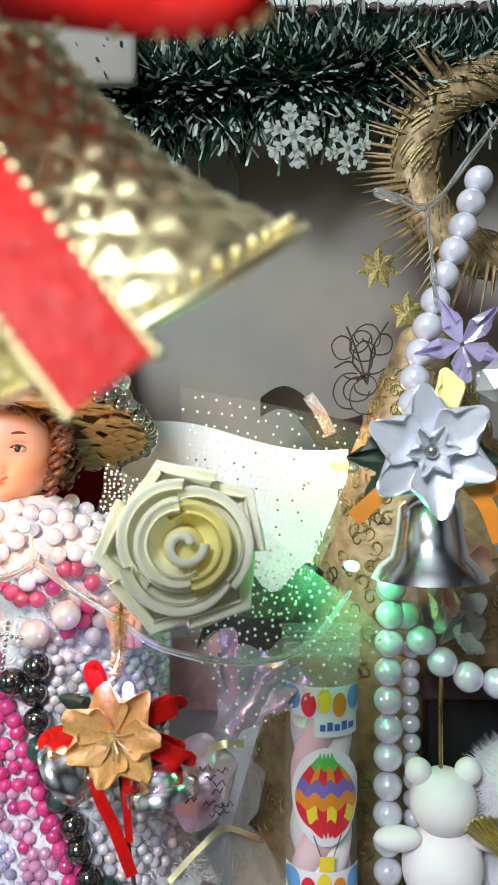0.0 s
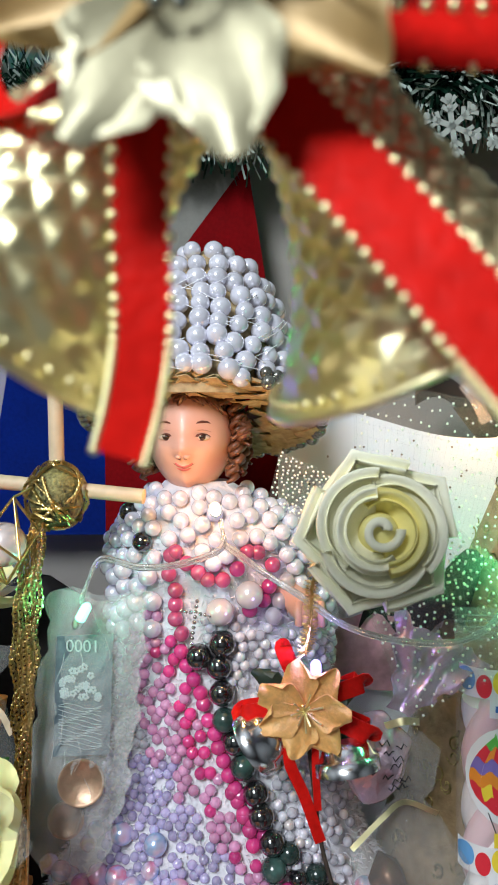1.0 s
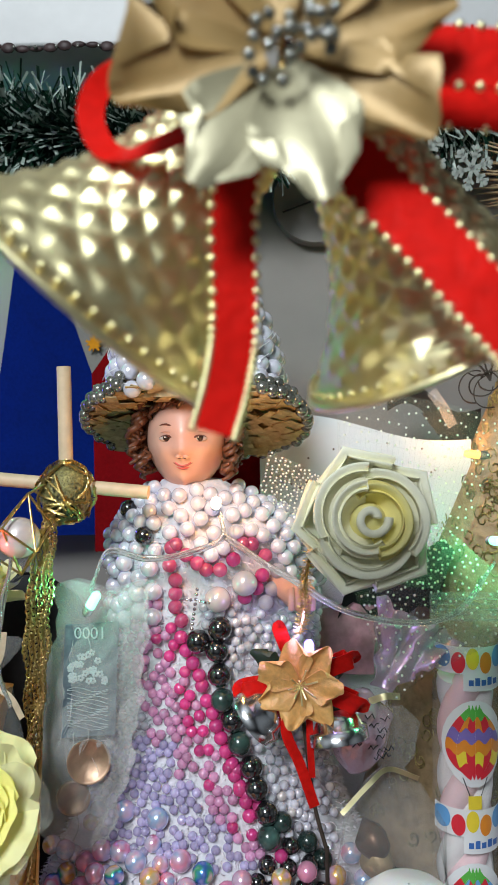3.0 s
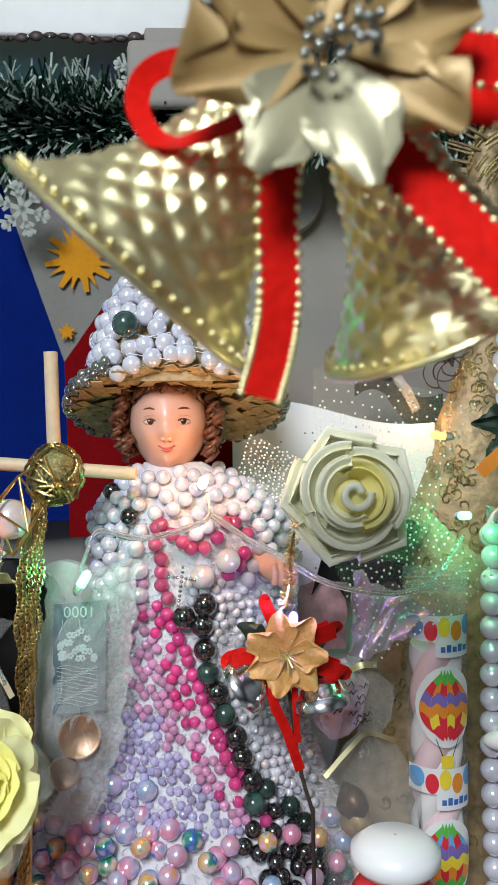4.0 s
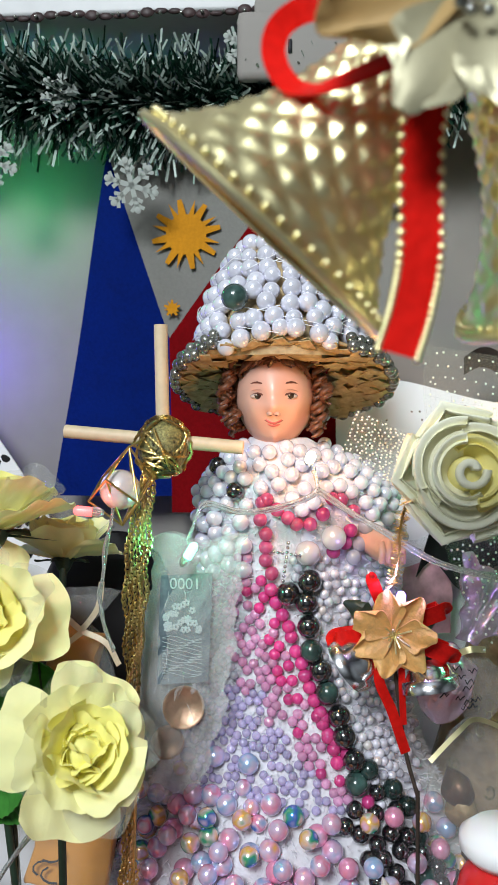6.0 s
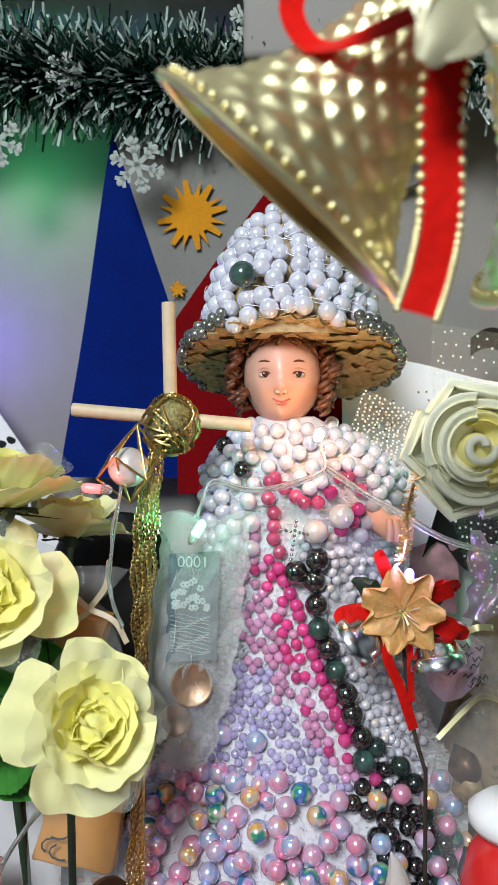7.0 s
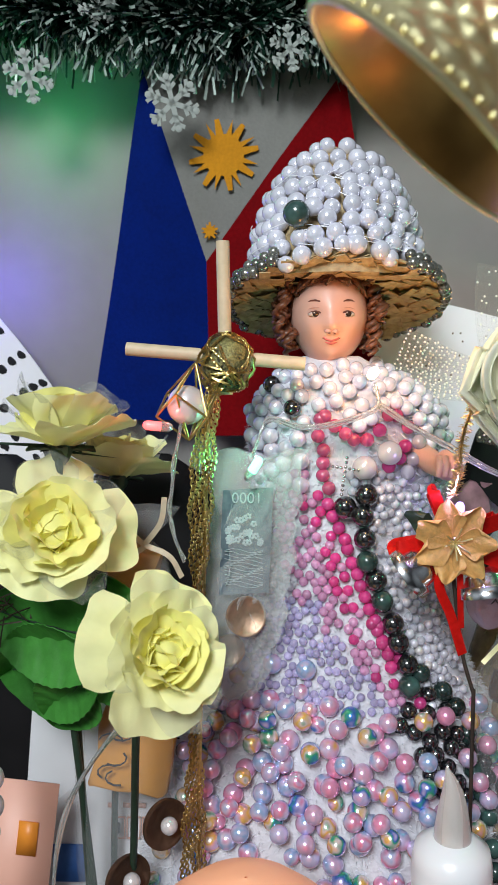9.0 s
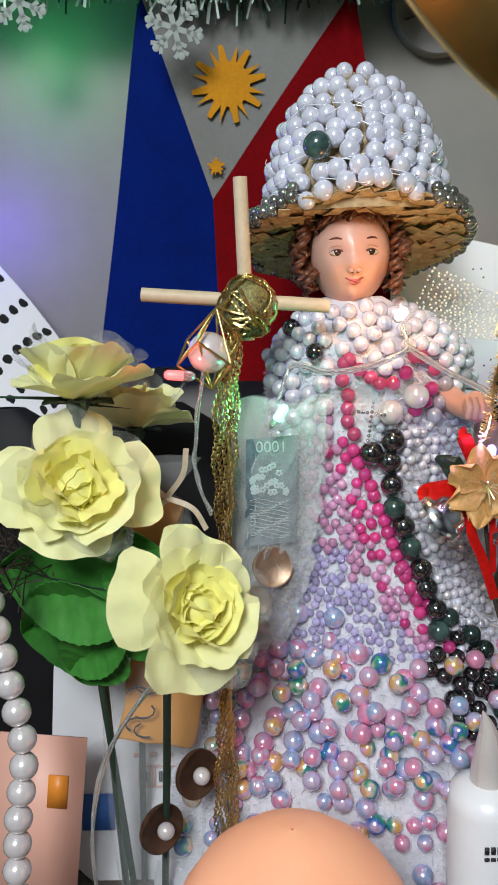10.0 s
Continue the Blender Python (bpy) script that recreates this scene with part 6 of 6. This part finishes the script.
for k in range(4):
    x = -0.008 + k * 0.0085
    for b in ((x, x + 0.0078, 0.0535, 0.0541), (x, x + 0.0078, 0.0648, 0.0654), (x, x + 0.0006, 0.0535, 0.0654), (x + 0.0072, x + 0.0078, 0.0535, 0.0654)):
        part("box_line", box(b[0], b[1], -0.0016, -0.0003, b[2], b[3]), "salmon", card, m=pose(0, 0, 0, -8, 0, 0))
    part("figure_bar", box(x + 0.0028, x + 0.0048, -0.0016, -0.0003, 0.0565, 0.062), "ink", card, m=pose(0, 0, 0, -8, 0, 0))
    part("caption_bar", box(x - 0.002, x + 0.002, -0.0016, -0.0003, 0.0705, 0.0728), "salmon", card, m=pose(0, 0, 0, -8, 0, 0))
part("blue_picture", box(-0.040, -0.022, -0.0016, -0.0003, 0.030, 0.050), "blue_print", card, m=pose(0, 0, 0, -8, 0, 0))
pack = thing("orange_wrapped_sweets", (-0.200, 0.322, 0.0), "orange sweets in a clear wrapper tied with raffia", "sweet")
for at, sz in (((0.004, 0.006, 0.122), (0.019, 0.006, 0.024)), ((0.004, 0.006, 0.212), (0.013, 0.006, 0.013)), ((-0.006, 0.008, 0.17), (0.012, 0.006, 0.02))):
    bm = box(-sz[0], sz[0], -sz[1], sz[1], -sz[2], sz[2], 0.003)
    bmesh.ops.subdivide_edges(bm, edges=bm.edges[:], cuts=2, use_grid_fill=True)
    for v in bm.verts:
        v.co = crumple(v.co, 120, 0.003)
    part("sweet", bm, "wrap_orange", pack, m=pose(*at, 0, 12, 0))
bm = bmesh.new()
for i in range(5):
    x, z = rnd.uniform(-0.008, 0.010), rnd.uniform(0.108, 0.138)
    tube([(x + 0.006 * math.cos(k * 0.6 + i), -0.0045, z + 0.004 * math.sin(k * 0.6 + i)) for k in range(6)], 0.0005, 4, bm)
part("scribble", bm, "ink", pack, "unreadable dark lettering")
part("film", lathe([(0.016, 0.245), (0.010, 0.236), (0.004, 0.229), (0.012, 0.222), (0.020, 0.20), (0.024, 0.14), (0.024, 0.06), (0.020, 0.0)], 40, None,
                   lambda r, z, a: (r * (1 + 0.1 * math.sin(7 * a + z * 80)) * math.cos(a) + 0.10 * max(0, z - 0.14), 0.6 * r * (1 + 0.1 * math.sin(8 * a + z * 60)) * math.sin(a), z)), "film", pack)
for pts in ([(0.012, -0.012, 0.229), (0.002, -0.016, 0.238), (-0.010, -0.016, 0.236), (-0.010, -0.016, 0.226), (0.002, -0.016, 0.222), (0.012, -0.012, 0.228)], [(0.012, -0.012, 0.229), (0.02, -0.014, 0.240), (0.022, -0.014, 0.252)], [(0.012, -0.012, 0.229), (0.024, -0.014, 0.224), (0.030, -0.014, 0.214)]):
    part("raffia_bow", ribbon(pts, 0.0026, (0.5, -1, 0.4)), "raffia", pack, "pale raffia ribbon")
for at, ry in (((-0.178, 0.300, 0.0965), 8), ((-0.196, 0.299, 0.069), 14)):
    c = thing("coin", at, "dark copper coin with a pearl on the gown's hem", "coin", "coins at the hem", m=pose(*at, 84, ry, 38))
    part("disc", lathe([(0.0001, 0.0008), (0.0102, 0.0008), (0.0104, 0.0011), (0.0118, 0.001), (0.0118, -0.001), (0.0001, -0.001)], 40), "copper", c)
    bead("pearl", (-0.001, 0.001, 0.005), 0.0042, "pearl_cream", c)
strand([(-0.262, 0.268, 0.245), (-0.258, 0.262, 0.21), (-0.250, 0.258, 0.165), (-0.2455, 0.256, 0.135), (-0.250, 0.254, 0.10), (-0.254, 0.252, 0.04), (-0.255, 0.25, 0.005)], 0.0060, 20, "string of white pearls beside the roses", "pearl_cream")
sal = thing("salmon_card", (-0.268, 0.315, 0.0), "salmon pink printed card standing behind the pearls", "card")
part("paper", box(-0.022, 0.022, -0.0005, 0.0005, 0.0, 0.105), "salmon", sal, m=pose(0, 0, 0.0, -6, 6, 0))
part("seal", box(0.004, 0.014, -0.0016, -0.0008, 0.068, 0.085), "print_orange", sal, m=pose(0, 0, 0.0, -6, 6, 0))
whc = thing("white_card", (-0.240, 0.362, 0.0), "tall white card with a blue print", "card")
part("paper", box(-0.030, 0.030, -0.0006, 0.0006, 0.0, 0.150), "paper", whc, m=pose(0, 0, 0, -4, 4, 0))
part("blue_mark", ball(0.008, 16, 10, None, (0.012, -0.001, 0.05), (0.7, 0.06, 1)), "print_purple", whc, m=pose(0, 0, 0, -4, 4, 0))
# Black bag forms added to fill in the shade behind the flowers.
dk = thing("dark_bag", (-0.20, 0.405, 0.0), "black bag-shaped filler for the shade behind the flowers", "bag")
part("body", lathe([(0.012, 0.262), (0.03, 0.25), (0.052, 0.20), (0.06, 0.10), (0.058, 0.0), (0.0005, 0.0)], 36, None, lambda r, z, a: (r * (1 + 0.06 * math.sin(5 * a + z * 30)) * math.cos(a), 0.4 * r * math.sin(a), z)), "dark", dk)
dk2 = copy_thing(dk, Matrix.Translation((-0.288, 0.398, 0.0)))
tagged(dk2, "black bag-shaped filler for the shade beneath the polka dot cloth")
polka = thing("polka_dot_bag", (-0.292, 0.445, 0.0), "white cloth bag with black polka dots", "bag")


def polka_fn(u, v):
    top = 0.355 - 0.16 * max(0, u - 0.42) ** 1.3 * 2.2
    return (-0.10 + 0.195 * u, -0.012 * math.sin(u * 3.1) + 0.003 * math.sin(v * 9), top * v)


part("cloth", sheet(polka_fn, 20, 24, 0.0008), "paper", polka)
bm = bmesh.new()
for i in range(15):
    for j in range(28):
        u, v = (i + 0.5 * (j % 2) + 0.25) / 15.5, (j + 0.5) / 28
        q = Vector(polka_fn(u, v))
        ball(0.0033, 14, 4, bm, q - Vector((0, 0.0008, 0)), (1, 0.04, 1))
part("dots", bm, "dark", polka, "black polka dots")
# dry grass between the roses
grass = tagged(new("dry_moss"), "dark dry moss and twigs under the roses", "moss")
bm = bmesh.new()
for i in range(240):
    p = Vector((rnd.uniform(-0.29, -0.225), rnd.uniform(0.30, 0.345), rnd.uniform(0.185, 0.225)))
    d = Vector((rnd.uniform(-1, 1), rnd.uniform(-0.4, 0.4), rnd.uniform(-0.6, 0.6))).normalized()
    tube([p, p + d * 0.010 + Vector((0, 0, 0.002)), p + d * 0.022], 0.0004, 3, bm, caps=False)
part("moss", bm, "twig", grass)
# round wall clock behind the hat
clock = thing("wall_clock", (-0.032, 0.464, 0.486), "small round wall clock, partly hidden", "clock")
part("face", lathe([(0.0005, -0.004), (0.0255, -0.004), (0.0262, -0.0052), (0.0270, -0.004), (0.0270, 0.004), (0.0005, 0.004)], 48, None, lambda r, z, a: (r * math.cos(a), z, r * math.sin(a))), "wall", clock)
for k, ln in ((200, 0.022), (300, 0.017)):
    part("pointer", tube([(0, -0.0055, 0), (ln * math.cos(radians(k)), -0.0055, ln * math.sin(radians(k)))], 0.0006, 5), "ink", clock)

# ---- string lights ----
led("string_light", (-0.0835, 0.300, 0.309), (0.1, -1, 0.3), "led_warm", "lit warm white bulb at the statue's collar")
led("string_light", (-0.137, 0.296, 0.266), (0.55, -0.3, 0.9), "led_green", "lit green bulb on the note pouch")
led("string_light", (-0.0440, 0.296, 0.245), (0.0, -0.2, 0.9), "led_violet", "lit violet bulb behind the orange flower")
led("string_light", (0.040, 0.322, 0.291), (0.2, -1, 0.1), "led_green", "lit green bulb in the tulle")
led("string_light", (-0.176, 0.283, 0.287), (-0.9, -0.2, 0.1), "led_red", "lit red bulb on the wire cage")
led("string_light", (0.044, 0.362, 0.329), (-0.9, -0.1, 0.1), "led_amber", "lit amber bulb beside the black paper")
led("string_light", (0.060, 0.343, 0.444), (-0.95, -0.1, 0.3), "cord", "unlit clear bulb on the wreath")
wire = thing("light_cord", (0, 0, 0), "clear cord of the string lights draped over everything", "cable")
for pts in ([(-0.137, 0.296, 0.272), (-0.130, 0.300, 0.288), (-0.115, 0.305, 0.2845), (-0.100, 0.303, 0.286), (-0.088, 0.300, 0.290), (-0.080, 0.300, 0.295), (-0.082, 0.303, 0.304)],
            [(-0.080, 0.300, 0.295), (-0.068, 0.299, 0.287), (-0.052, 0.294, 0.278), (-0.030, 0.288, 0.266), (0.0, 0.30, 0.258), (0.022, 0.308, 0.262), (0.040, 0.322, 0.280)],
            [(0.063, 0.343, 0.443), (0.075, 0.343, 0.439), (0.088, 0.343, 0.452), (0.106, 0.343, 0.477), (0.125, 0.345, 0.50)],
            [(0.075, 0.343, 0.439), (0.078, 0.346, 0.42), (0.080, 0.347, 0.40)],
            [(-0.168, 0.288, 0.288), (-0.1715, 0.285, 0.262), (-0.172, 0.282, 0.245), (-0.166, 0.280, 0.228)],
            [(-0.160, 0.256, 0.182), (-0.180, 0.252, 0.172), (-0.195, 0.25, 0.160), (-0.210, 0.25, 0.135), (-0.218, 0.25, 0.100), (-0.217, 0.25, 0.06), (-0.22, 0.25, 0.002)]):
    part("cord", tube(curve(pts, 40), 0.0008, 7), "cord", wire)
    part("cord", tube([p + Vector((0.0006 * math.sin(i * 0.5), -0.0012, 0.0016)) for i, p in enumerate(curve(pts, 40))], 0.0007, 7), "cord", wire)
